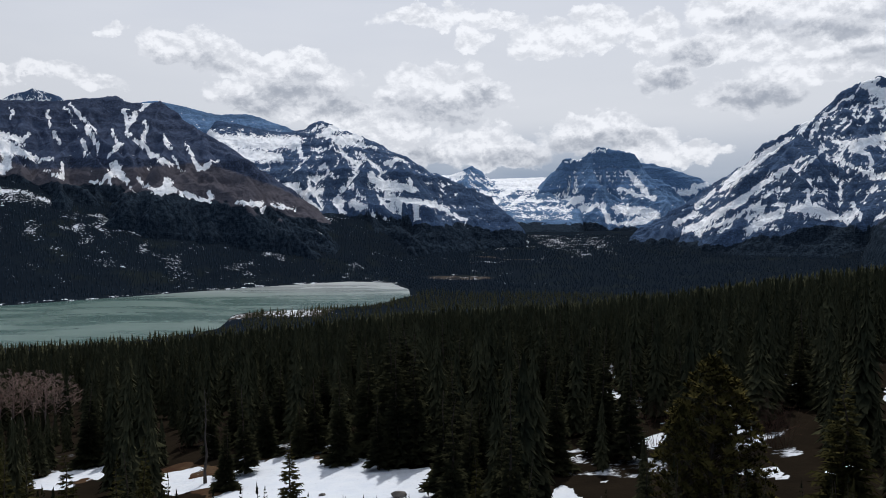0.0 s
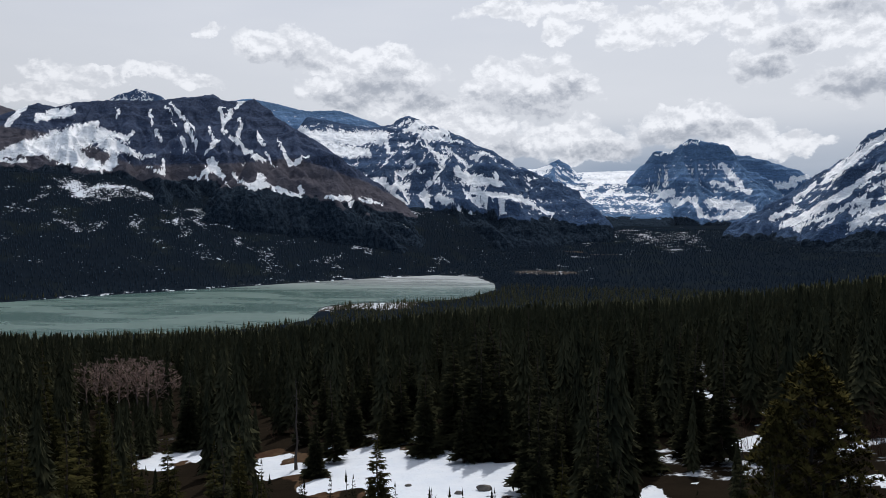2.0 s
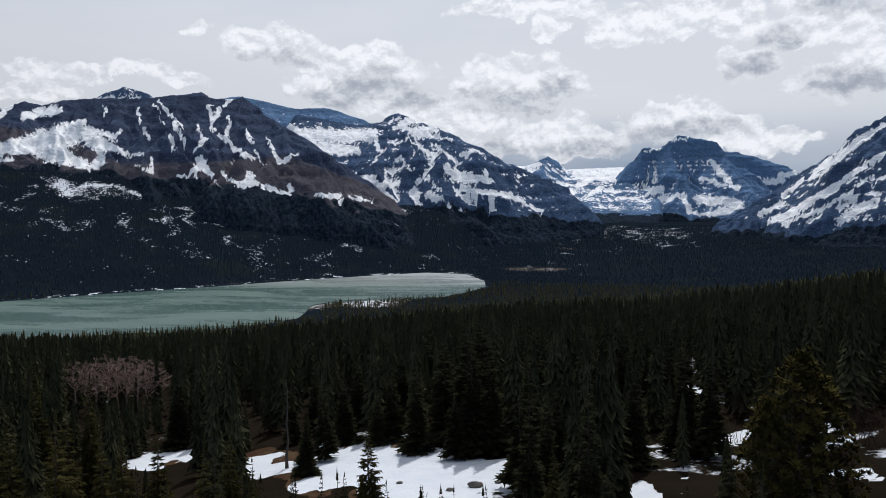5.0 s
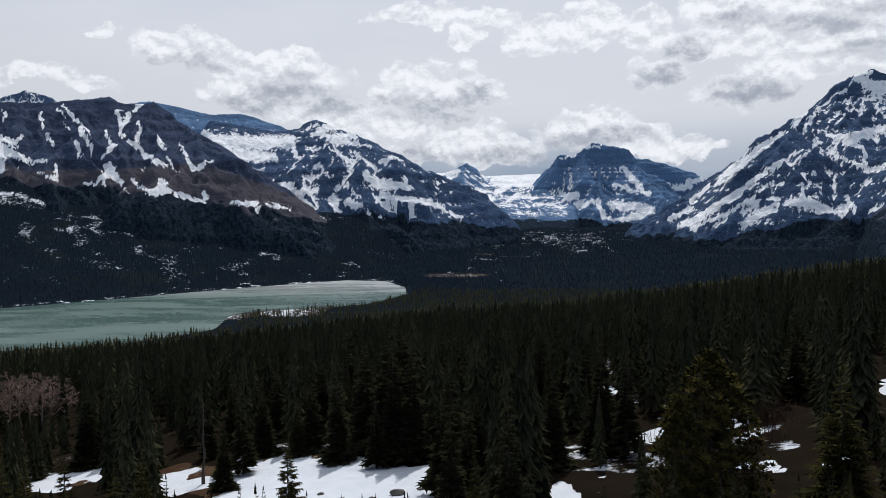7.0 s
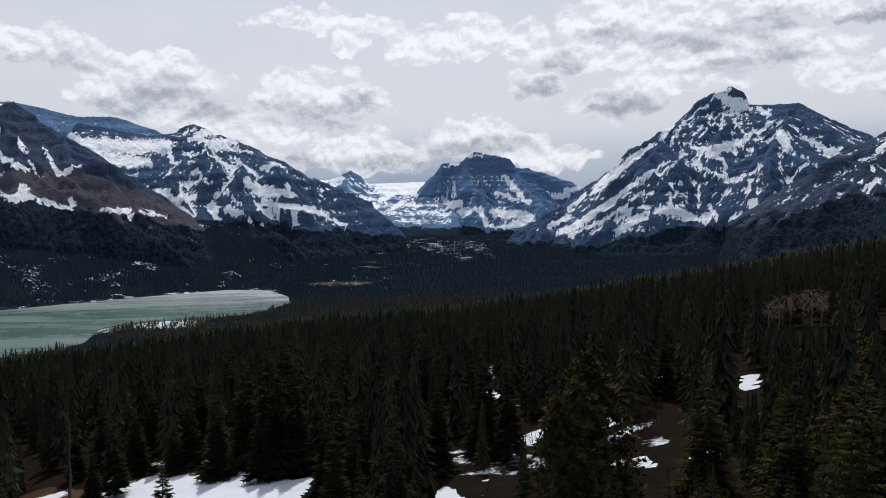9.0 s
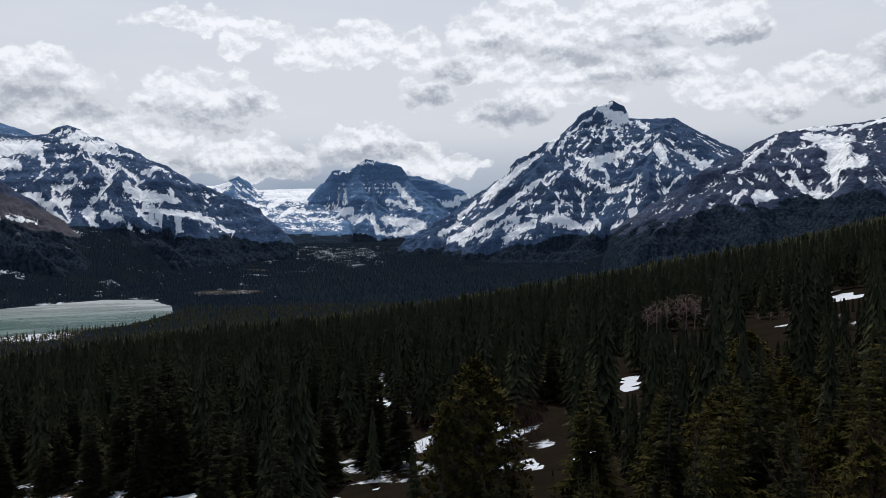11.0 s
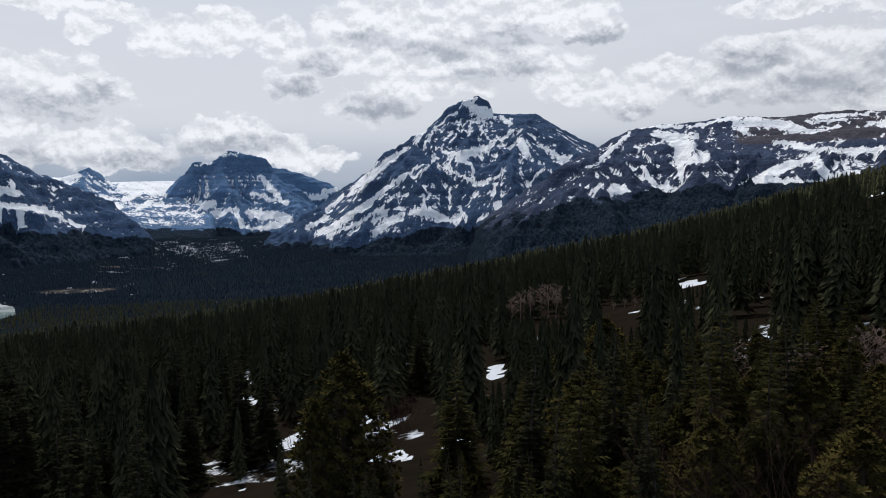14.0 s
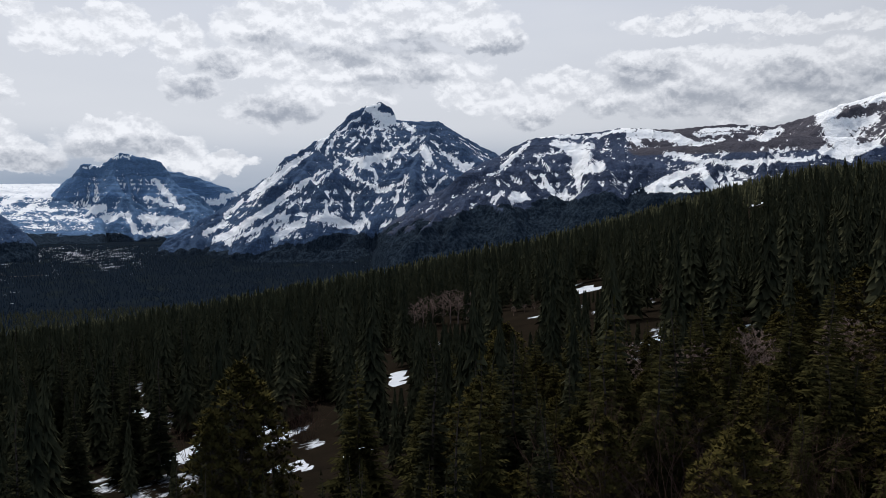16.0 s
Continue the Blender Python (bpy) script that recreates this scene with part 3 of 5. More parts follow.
def spread_spurs(lines, r, fan, spacing=105.0):
    """Spurs that run down from the crests and fork: pieces of crest (two ends and the slope of their sides)."""
    out = []

    def run(p, heading, fall, length, side, forks):
        done, flip = 0.0, 1 if r.random() < 0.5 else -1
        while done < length:
            step = r.uniform(34, 58)
            heading = heading + r.normal(0, 0.16)
            q = p + np.array((math.sin(heading) * step, math.cos(heading) * step, -fall * step * r.uniform(0.55, 1.45)))
            out.append((p, q, side))
            p, done = q, done + step
            if forks and done > 40:
                flip = -flip
                run(p, heading + flip * r.uniform(0.55, 1.0), fall * r.uniform(0.95, 1.15), r.uniform(70, 190), side * 1.12, False)

    for line, k in lines:
        pts = [np.array((*plan(a, d), d * te / 1000)) for a, te, d in line]
        for p, q in zip(pts[:-1], pts[1:]):
            n = max(1, int(np.linalg.norm((q - p)[:2]) / spacing))
            for i in range(n):
                c = p + (q - p) * (i + r.random()) / n
                az = math.degrees(math.atan2(c[0], c[1]))
                down = math.pi + math.radians(az) - math.radians(np.clip((az - fan[0]) * fan[1], -55, 55))
                run(c - np.array((0, 0, 4.0)), down + r.normal(0, 0.22), k * r.uniform(0.60, 0.84), r.uniform(240, 620), k * 1.55, True)
                if i % 2:
                    run(c - np.array((0, 0, 6.0)), down + math.pi + r.normal(0, 0.3), k * 0.85, r.uniform(120, 250), k * 1.3, False)
    return out


def box_blur(z, n):
    for axis in (0, 1):
        pad = [(0, 0), (0, 0)]
        pad[axis] = (n + 1, n)
        c = np.cumsum(np.pad(z, pad, mode="edge"), axis=axis)
        m = z.shape[axis]
        z = (np.take(c, np.arange(2 * n + 1, 2 * n + 1 + m), axis) - np.take(c, np.arange(m), axis)) / (2 * n + 1)
    return z


def massif(label, az0, az1, d0, d1, lines, mat, step=0.085, rows=150, seed=0, rough=9.0, bed=42.0, ledges=0.15, snow=0.0, strokes=(), scree=None, treeline=None, fan=(0.0, 0.0), edge=1.6, apex=None, streaks=0.34):
    az = np.arange(az0, az1 + step, step)
    d = np.linspace(d0, d1, rows)
    A, D = np.meshgrid(az, d)
    x, y = plan(A, D)
    wx = x + 45 * (fbm(x / 110, y / 110, seed, 4) - 0.5)
    wy = y + 45 * (fbm(x / 110, y / 110, seed + 4, 4) - 0.5)
    h, far = seg_field(wx, wy, lines, 1.0)
    for p, q, k in spread_spurs(lines, np.random.default_rng(seed + 100), fan):
        pa, qa = np.degrees(np.arctan2((p[0], q[0]), (p[1], q[1])))
        pd, qd = math.hypot(p[0], p[1]), math.hypot(q[0], q[1])
        c0, c1 = np.searchsorted(az, (min(pa, qa) - 2.6, max(pa, qa) + 2.6))
        r0, r1 = np.searchsorted(d, (min(pd, qd) - 130, max(pd, qd) + 130))
        if c1 - c0 < 2 or r1 - r0 < 2:
            continue
        sl = (slice(r0, r1), slice(c0, c1))
        ex, ey = q[0] - p[0], q[1] - p[1]
        t = np.clip(((wx[sl] - p[0]) * ex + (wy[sl] - p[1]) * ey) / (ex * ex + ey * ey), 0, 1)
        v = p[2] + t * (q[2] - p[2]) - k * np.hypot(wx[sl] - p[0] - t * ex, wy[sl] - p[1] - t * ey)
        h[sl] = np.maximum(h[sl], v)
    h = h - 260 * (1 - smooth(np.minimum(A - az0, az1 - A), 0, edge)) - 240 * (1 - smooth(D - d0, 0, 150))
    calm = 0.30 + 0.50 * smooth(far, 8, 80)
    z = h + calm * (rough * 2.2 * (fbm(x / 26, y / 26, seed + 2, 4, 0.6) - 0.5) + 12 * (fbm(x / 9, y / 9, seed + 12, 3) - 0.5)) + rough * 1.2 * (ridged(x / 60, y / 60, seed + 1, 3) - 0.6) * smooth(far, 4, 60)
    q = (z + 30 * (fbm(x / 300, y / 300, seed + 3, 3) - 0.5)) / bed
    f = q - np.floor(q)
    z = z + bed * ledges * (smooth(f, 0.30, 0.72) - f)
    ledge = np.where((f < 0.25) | (f > 0.80), 1.0, 0.0)
    te = z / D
    hollow = np.clip((box_blur(z, 3) - z) / 5.0, -1, 1) + 0.7 * np.clip((box_blur(z, 13) - z) / 26.0, -1, 1)
    cover = 0.31 + snow + 0.34 * (fbm(x / 70, y / 70, seed + 5, 5, 0.6) - 0.5) + 0.5 * ledges * (ledge - 0.5) + 0.14 * hollow
    if apex:
        # gullies that run down from the summit hold snow
        down = np.maximum(apex[1] - te * 1000, 12)
        lane = (A - apex[0]) * 17.45 / down * (apex[1] / 130) ** 0.8 + 0.25 * (fbm(x / 90, y / 90, seed + 15, 3) - 0.5)
        cover = cover + streaks * (fbm(lane * 16, te * 1000 / 34, seed + 14, 3, 0.6) - 0.5)
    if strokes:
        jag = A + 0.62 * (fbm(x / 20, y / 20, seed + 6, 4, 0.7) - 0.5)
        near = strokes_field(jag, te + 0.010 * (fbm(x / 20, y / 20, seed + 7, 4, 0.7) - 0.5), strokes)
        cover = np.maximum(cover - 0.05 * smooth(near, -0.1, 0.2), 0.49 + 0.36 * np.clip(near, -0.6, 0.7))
    wood = np.zeros_like(z)
    if treeline is not None:
        line = treeline(A)
        wood = smooth(line + 80 * (fbm(x / 90, y / 90, seed + 8, 4) - 0.5) - z, -14, 26)
        cover = cover - 0.50 * smooth(line - z, -10, 34) - 0.35 * smooth(line - z, 40, 110)
    dust = np.zeros_like(z) if scree is None else scree(A, te * 1000, z)
    below = z < ground_z(x, y) - 12
    faces = grid_faces(rows, len(az))
    faces = faces[~below.ravel()[faces].all(1)]
    used, index = np.unique(faces, return_inverse=True)
    verts = np.stack([x, y, z], -1).reshape(-1, 3)[used]
    attrs = {k_: v.ravel()[used] for k_, v in (("snow", cover), ("scree", dust), ("wood", wood))}
    me = mesh_of("mountain", verts, index.reshape(faces.shape), mat, attrs)
    return tagged(new("mountain", me), label, "mountain", "mountains round the valley")


# snow: bearing and rise (milliradians) of the two ends, half widths (milliradians)
SNOW_FRONT_FIELD = [(-34.6, 118, -35.5, 99, 2.2, 3.6), (-32.0, 116, -33.8, 107, 6.6, 3.6), (-35.5, 68, -32.9, 79, 5.8, 11.7), (-32.9, 81, -31.0, 89, 10.2, 14.6), (-31.0, 91, -30.5, 102, 13.1, 5.1), (-32.6, 70, -30.4, 53, 14.6, 5.8),
    (-30.1, 89, -29.3, 73, 8.8, 7.3), (-29.3, 60, -29.8, 50, 5.8, 5.8), (-29.3, 80, -27.6, 66, 5.1, 2.9), (-29.9, 96, -28.4, 85, 3.6, 3.6), (-28.4, 85, -28.0, 94, 2.2, 2.2), (-36.5, 63, -33.6, 70, 3.6, 5.8),
    (-27.1, 54, -26.1, 44, 1.5, 2.2), (-26.1, 61, -26.2, 47, 2.9, 1.5), (-26.8, 68, -27.6, 64, 2.2, 1.5), (-36.5, 55, -34.6, 57, 2.2, 2.2)]
SNOW_FRONT_CHUTES = [(-25.6, 133, -24.3, 100, 1.6, 3.3), (-24.3, 100, -23.9, 76, 3.3, 1.1), (-25.9, 127, -25.2, 101, 0.9, 1.2), (-25.0, 92, -24.6, 75, 1.9, 1.9), (-27.0, 122, -26.8, 105, 0.9, 1.3), (-26.5, 100, -26.2, 83, 1.9, 1.3),
    (-23.0, 104, -22.8, 90, 1.8, 1.8), (-22.6, 87, -23.4, 69, 3.6, 1.1), (-22.2, 128, -22.2, 104, 2.9, 1.8), (-21.6, 122, -22.1, 108, 4.4, 2.2), (-21.2, 129, -20.6, 143, 2.9, 3.6), (-20.9, 115, -21.1, 91, 1.8, 3.3),
    (-22.2, 103, -20.8, 80, 2.2, 3.3), (-20.8, 80, -19.4, 63, 2.9, 3.3), (-19.8, 99, -19.3, 83, 1.3, 2.0), (-18.3, 91, -17.5, 60, 1.2, 2.9)]
SNOW_FRONT_FOOT = [(-17.5, 56, -16.7, 67, 2.9, 3.6), (-16.7, 67, -16.1, 70, 2.9, 1.5), (-22.9, 59, -22.1, 41, 5.8, 2.9), (-23.6, 48, -22.7, 55, 2.2, 4.4), (-24.5, 41, -23.2, 40, 2.2, 2.2), (-21.5, 48, -20.5, 31, 1.5, 2.2),
    (-19.5, 43, -19.9, 29, 4.4, 3.6), (-20.3, 31, -19.1, 33, 4.4, 4.4), (-18.7, 28, -16.7, 17, 4.4, 2.9), (-16.9, 33, -16.6, 24, 2.2, 2.9), (-14.9, 17, -13.2, 17, 2.9, 3.6), (-13.1, 6, -13.0, 13, 3.6, 2.9),
    (-22.0, 34, -20.5, 17, 2.2, 2.2), (-12.4, 17, -10.7, 10, 2.2, 1.5), (-19.3, 74, -18.5, 56, 1.8, 1.1), (-29.0, 123, -29.0, 110, 1.2, 0.7)]
SNOW_CIRQUE_FACE = [(-19.2, 123, -16.8, 103, 1.8, 5.1), (-16.8, 103, -14.8, 74, 7.3, 8.0), (-14.8, 74, -13.5, 58, 6.6, 2.9), (-16.0, 96, -12.8, 93, 8.0, 9.5), (-12.8, 93, -10.7, 96, 9.5, 7.3), (-14.4, 78, -12.0, 75, 8.0, 6.6),
    (-10.7, 96, -10.3, 75, 3.6, 2.2), (-8.6, 110, -7.0, 117, 4.4, 6.6), (-9.1, 104, -6.6, 100, 2.9, 5.1), (-6.6, 111, -6.1, 100, 5.1, 3.6), (-9.5, 111, -8.8, 118, 1.8, 1.8), (-8.0, 96, -4.9, 89, 2.2, 1.8),
    (-8.2, 93, -6.1, 64, 1.1, 1.5), (-6.1, 82, -4.5, 57, 1.5, 1.5), (-4.1, 71, -3.0, 75, 3.6, 2.9), (-7.2, 77, -6.6, 68, 2.2, 2.2)]
SNOW_CIRQUE_FOOT = [(-5.3, 53, -4.5, 42, 5.1, 7.3), (-4.5, 42, -2.2, 36, 7.3, 4.4), (-2.6, 49, -2.3, 35, 2.2, 3.6), (-4.1, 28, -2.0, 19, 4.4, 2.9), (-12.8, 42, -10.7, 39, 3.6, 4.4), (-10.7, 32, -9.1, 32, 4.4, 5.1),
    (-10.1, 24, -8.9, 10, 3.6, 2.9), (-7.8, 21, -7.4, 10, 6.6, 5.1), (-6.6, 17, -4.9, 2, 6.6, 5.8), (-4.9, 2, -4.1, -5, 5.1, 4.4), (-7.4, 5, -4.1, -12, 2.9, 2.2), (-2.2, 20, -0.7, 17, 3.6, 4.4),
    (-0.7, 17, 1.7, -5, 3.6, 1.5), (-8.9, 63, -7.8, 50, 1.1, 1.1), (-7.0, 46, -6.1, 28, 1.5, 1.5), (-4.9, 28, -4.1, 13, 1.5, 1.5)]
SNOW_HEAD = [(-0.8, 51, 1.5, 56, 2.2, 2.6), (2.9, 31, 3.9, 20, 3.6, 5.1), (2.1, 36, 2.9, 27, 2.2, 2.9), (3.3, 50, 7.7, 47, 3.6, 4.4), (4.1, 41, 7.7, 42, 4.4, 5.1), (4.3, 29, 5.3, 36, 4.4, 2.9),
    (5.9, 37, 7.7, 36, 2.9, 3.6), (-0.1, 38, 1.1, 35, 2.6, 2.9), (1.5, 31, 2.3, 16, 1.5, 2.2), (2.3, 16, 4.0, -2, 2.2, 1.1), (6.1, 27, 5.0, 16, 2.9, 2.2), (-0.3, 49, -1.0, 42, 2.2, 2.2)]
SNOW_TABLE = [(5.8, 2, 8.1, 16, 1.5, 4.4), (8.1, 16, 10.0, 23, 5.8, 5.1), (6.9, 20, 9.7, 33, 1.5, 1.8), (8.3, 5, 10.6, 11, 2.9, 4.4), (10.6, 11, 11.3, 16, 4.4, 2.2), (11.6, 16, 12.1, -5, 3.6, 2.9),
    (12.1, -5, 12.9, -9, 2.9, 2.9), (12.7, 11, 15.3, 5, 6.6, 5.8), (13.4, -9, 14.9, -2, 5.1, 5.1), (15.3, 5, 15.6, -5, 4.4, 2.9), (13.4, 56, 14.3, 39, 2.6, 4.4), (14.3, 39, 15.2, 22, 4.4, 3.6),
    (12.7, 36, 13.8, 31, 2.2, 2.6), (13.8, 29, 14.9, 25, 2.2, 2.2), (8.9, 70, 10.2, 75, 1.1, 1.5), (10.9, 83, 11.9, 85, 1.1, 1.1)]
SNOW_FLAT = [(15.2, 29, 18.0, 31, 4.4, 3.6), (15.6, 22, 17.4, 15, 5.1, 4.4), (18.0, 38, 19.0, 41, 2.9, 2.9), (15.2, 33, 16.6, 35, 2.9, 2.2)]
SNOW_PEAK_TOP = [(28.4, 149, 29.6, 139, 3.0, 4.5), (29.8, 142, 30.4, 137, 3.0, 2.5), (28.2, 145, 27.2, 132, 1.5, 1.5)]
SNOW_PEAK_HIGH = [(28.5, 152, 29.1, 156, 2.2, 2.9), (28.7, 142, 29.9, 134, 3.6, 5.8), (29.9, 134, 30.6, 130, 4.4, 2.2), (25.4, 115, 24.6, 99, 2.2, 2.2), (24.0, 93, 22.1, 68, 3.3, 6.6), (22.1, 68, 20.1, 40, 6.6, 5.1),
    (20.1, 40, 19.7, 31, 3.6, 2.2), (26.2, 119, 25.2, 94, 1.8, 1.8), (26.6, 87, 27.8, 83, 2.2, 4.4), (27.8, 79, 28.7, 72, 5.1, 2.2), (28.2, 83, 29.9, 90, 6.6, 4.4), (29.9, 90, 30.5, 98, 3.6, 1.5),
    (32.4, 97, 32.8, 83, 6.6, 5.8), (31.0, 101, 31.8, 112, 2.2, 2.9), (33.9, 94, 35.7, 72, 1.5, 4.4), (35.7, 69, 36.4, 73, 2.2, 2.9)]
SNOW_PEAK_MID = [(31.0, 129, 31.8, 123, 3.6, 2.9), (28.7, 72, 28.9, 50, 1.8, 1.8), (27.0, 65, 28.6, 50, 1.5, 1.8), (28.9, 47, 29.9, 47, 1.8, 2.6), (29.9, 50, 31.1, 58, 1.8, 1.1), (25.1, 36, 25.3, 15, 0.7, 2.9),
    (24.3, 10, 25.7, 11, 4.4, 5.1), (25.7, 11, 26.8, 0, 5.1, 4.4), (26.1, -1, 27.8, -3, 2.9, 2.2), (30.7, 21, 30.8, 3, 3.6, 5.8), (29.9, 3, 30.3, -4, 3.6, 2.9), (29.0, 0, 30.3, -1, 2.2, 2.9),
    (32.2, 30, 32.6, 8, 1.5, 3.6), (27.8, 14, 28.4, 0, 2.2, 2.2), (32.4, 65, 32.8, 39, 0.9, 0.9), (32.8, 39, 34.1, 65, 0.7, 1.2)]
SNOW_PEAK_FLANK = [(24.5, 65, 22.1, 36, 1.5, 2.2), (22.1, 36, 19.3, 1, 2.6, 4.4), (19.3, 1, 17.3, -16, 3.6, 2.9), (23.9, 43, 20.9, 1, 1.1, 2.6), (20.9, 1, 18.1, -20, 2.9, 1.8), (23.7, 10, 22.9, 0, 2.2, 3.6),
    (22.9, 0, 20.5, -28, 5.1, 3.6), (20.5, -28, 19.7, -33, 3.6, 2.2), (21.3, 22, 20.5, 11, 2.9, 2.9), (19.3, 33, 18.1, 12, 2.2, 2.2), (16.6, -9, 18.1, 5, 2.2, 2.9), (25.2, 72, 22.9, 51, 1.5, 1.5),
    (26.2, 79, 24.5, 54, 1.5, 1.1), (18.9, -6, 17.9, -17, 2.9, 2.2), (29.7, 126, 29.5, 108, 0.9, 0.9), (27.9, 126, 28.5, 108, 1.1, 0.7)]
SNOW_SHOULDER_CREST = [(40.7, 114, 45.2, 110, 2.2, 2.2), (45.2, 112, 47.2, 120, 2.2, 2.9), (47.4, 114, 48.0, 100, 5.8, 3.6), (48.0, 114, 50.3, 107, 5.1, 5.8), (50.3, 105, 52.2, 97, 5.8, 2.9), (52.2, 113, 55.9, 114, 1.8, 1.8),
    (51.8, 108, 54.4, 108, 2.2, 1.5), (52.2, 97, 53.7, 101, 2.2, 2.2), (56.2, 101, 57.3, 110, 5.1, 3.6), (55.2, 101, 56.6, 104, 1.5, 2.9), (42.8, 99, 44.0, 84, 5.8, 9.5), (44.0, 84, 43.8, 70, 11.7, 9.5),
    (45.3, 73, 44.4, 69, 5.8, 5.1), (43.7, 62, 43.7, 41, 5.8, 2.2), (42.0, 102, 44.8, 98, 4.4, 2.9), (40.5, 89, 41.7, 70, 1.8, 1.8)]
SNOW_SHOULDER_FOOT = [(40.1, 103, 38.2, 75, 2.9, 3.6), (39.1, 35, 39.9, 35, 7.3, 5.8), (37.4, 30, 38.2, 41, 2.9, 2.9), (41.1, 63, 41.9, 38, 2.2, 2.9), (48.7, 43, 50.7, 58, 5.1, 5.8), (50.7, 60, 52.2, 66, 4.4, 4.4),
    (52.2, 66, 52.9, 45, 6.6, 5.1), (52.9, 45, 54.8, 48, 3.6, 2.9), (48.7, 42, 52.6, 38, 5.1, 2.2), (52.2, 76, 54.4, 72, 2.9, 3.6), (54.4, 72, 56.2, 74, 3.6, 2.9), (56.2, 74, 59.4, 75, 2.2, 2.2),
    (49.9, 88, 52.2, 76, 2.9, 3.6), (50.3, 31, 51.8, 27, 2.2, 2.2), (45.6, 11, 47.2, 17, 2.2, 2.2), (38.9, 60, 39.5, 56, 2.9, 2.2)]
SNOW_SHOULDER_EAST = [(59.7, 127, 60.7, 129, 5.1, 5.8), (60.7, 135, 63.3, 140, 4.4, 5.1), (60.0, 120, 60.7, 103, 9.5, 11.7), (60.7, 103, 61.3, 86, 14.6, 11.7), (61.3, 112, 62.9, 116, 6.6, 5.8), (59.9, 84, 61.4, 73, 5.1, 4.4),
    (61.4, 80, 63.0, 88, 5.8, 4.4), (63.3, 140, 63.5, 141, 5.1, 5.1)]

# Ridges: bearing, rise (milliradians), distance
massif("dark bare ridge with narrow snow chutes and brown scree", -48, -6, 1840, 2860,
       [([(-50, 112, 2700), (-40, 122, 2680), (-36.5, 104, 2680), (-34.5, 119, 2660), (-33.7, 124, 2660), (-32.5, 120, 2660), (-31.5, 128, 2650), (-29.7, 132, 2650), (-27.6, 133, 2660), (-25.9, 135, 2640), (-24.2, 140, 2630), (-22.8, 144, 2620), (-22.2, 137, 2620), (-20.8, 137, 2610), (-20.3, 140, 2600)], 0.80),
        ([(-20.3, 140, 2600), (-18, 117, 2540), (-15.5, 88, 2460), (-13, 55, 2380), (-11, 28, 2320), (-9, 0, 2280)], 0.72),
        ([(-26.8, 131, 2650), (-26.5, 80, 2440), (-25.5, 40, 2280)], 0.95), ([(-23.0, 143, 2620), (-22.9, 85, 2430), (-22.5, 40, 2270)], 0.95), ([(-29.2, 130, 2650), (-28.8, 80, 2450)], 0.95)],
       ROCK_NEAR, rows=170, seed=10, snow=-0.19, strokes=SNOW_FRONT_FIELD + SNOW_FRONT_CHUTES + SNOW_FRONT_FOOT, fan=(-24, 0.6), apex=(-24, 420),
       scree=lambda a, te, z: smooth(lerp(a, (-37, 105), (-32, 95), (-28, 62), (-22, 66), (-17, 74), (-12, 45), (-9, 20)) - te, -4, 18),
       treeline=lambda a: lerp(a, (-48, 115), (-36, 135), (-30, 105), (-25, 92), (-21, 66), (-16, 36), (-12, 8), (-9, -5)))
massif("snow-tipped summit behind the dark ridge", -31, -23, 3150, 3500, [([(-31, 100, 3300), (-29, 138, 3300), (-27.9, 147, 3300), (-26.6, 142, 3300), (-25, 128, 3300)], 0.7)], ROCK_MID, rows=60, seed=21, snow=0.36)
massif("long bare brown shoulder at the end of the range", -52, -33.5, 3000, 3500, [([(-54, 150, 3250), (-42, 140, 3250), (-37, 124, 3250), (-34, 108, 3250)], 0.6)], ROCK_NEAR, step=0.12, rows=50, seed=23, rough=5, snow=-0.15, scree=lambda a, te, z: np.full_like(a, 0.9))
massif("snowy peak with a white cirque and dark cliffs", -19, 8.5, 2050, 3320,
       [([(-19.5, 128, 3150), (-17, 121, 3150), (-14.4, 114, 3150), (-11.5, 107, 3140), (-10.2, 113, 3120), (-9.5, 120, 3120), (-8.8, 123, 3120), (-7.4, 113, 3110), (-6, 105, 3080), (-4.2, 86, 3040), (-2.9, 78, 3020), (-1.8, 62, 3010), (0.3, 44, 3010), (2, 18, 3000), (3.5, -4, 3000)], 0.62),
        ([(-9.8, 115, 3120), (-10.4, 80, 2900), (-9.6, 50, 2720), (-8.2, 24, 2560)], 0.8), ([(-6.0, 104, 3080), (-6.4, 62, 2830), (-5.2, 30, 2650), (-4.2, 4, 2520)], 0.8),
        ([(-2.6, 76, 3010), (-2.2, 44, 2860), (-0.5, 14, 2720), (1.6, -8, 2640)], 0.85)],
       ROCK_MID, rows=190, seed=30, snow=0.06, strokes=SNOW_CIRQUE_FACE + SNOW_CIRQUE_FOOT, fan=(-14, 3.0), apex=(-9.5, 150), streaks=0.42, edge=3.0,
       scree=lambda a, te, z: 0.30 * smooth(40 - te, 0, 25), treeline=lambda a: lerp(a, (-19, 40), (-10, 30), (-5, 5), (0, -14), (5, -40)))
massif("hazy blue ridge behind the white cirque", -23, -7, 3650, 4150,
       [([(-23, 132, 3950), (-20.3, 141, 3950), (-18.5, 135, 3950), (-16, 126, 3950), (-14.4, 129, 3950), (-12.5, 120, 3950), (-10.5, 107, 3950), (-7, 90, 3950)], 0.7)], ROCK_FAR_HAZED, step=0.085, rows=70, seed=40, snow=0.04)
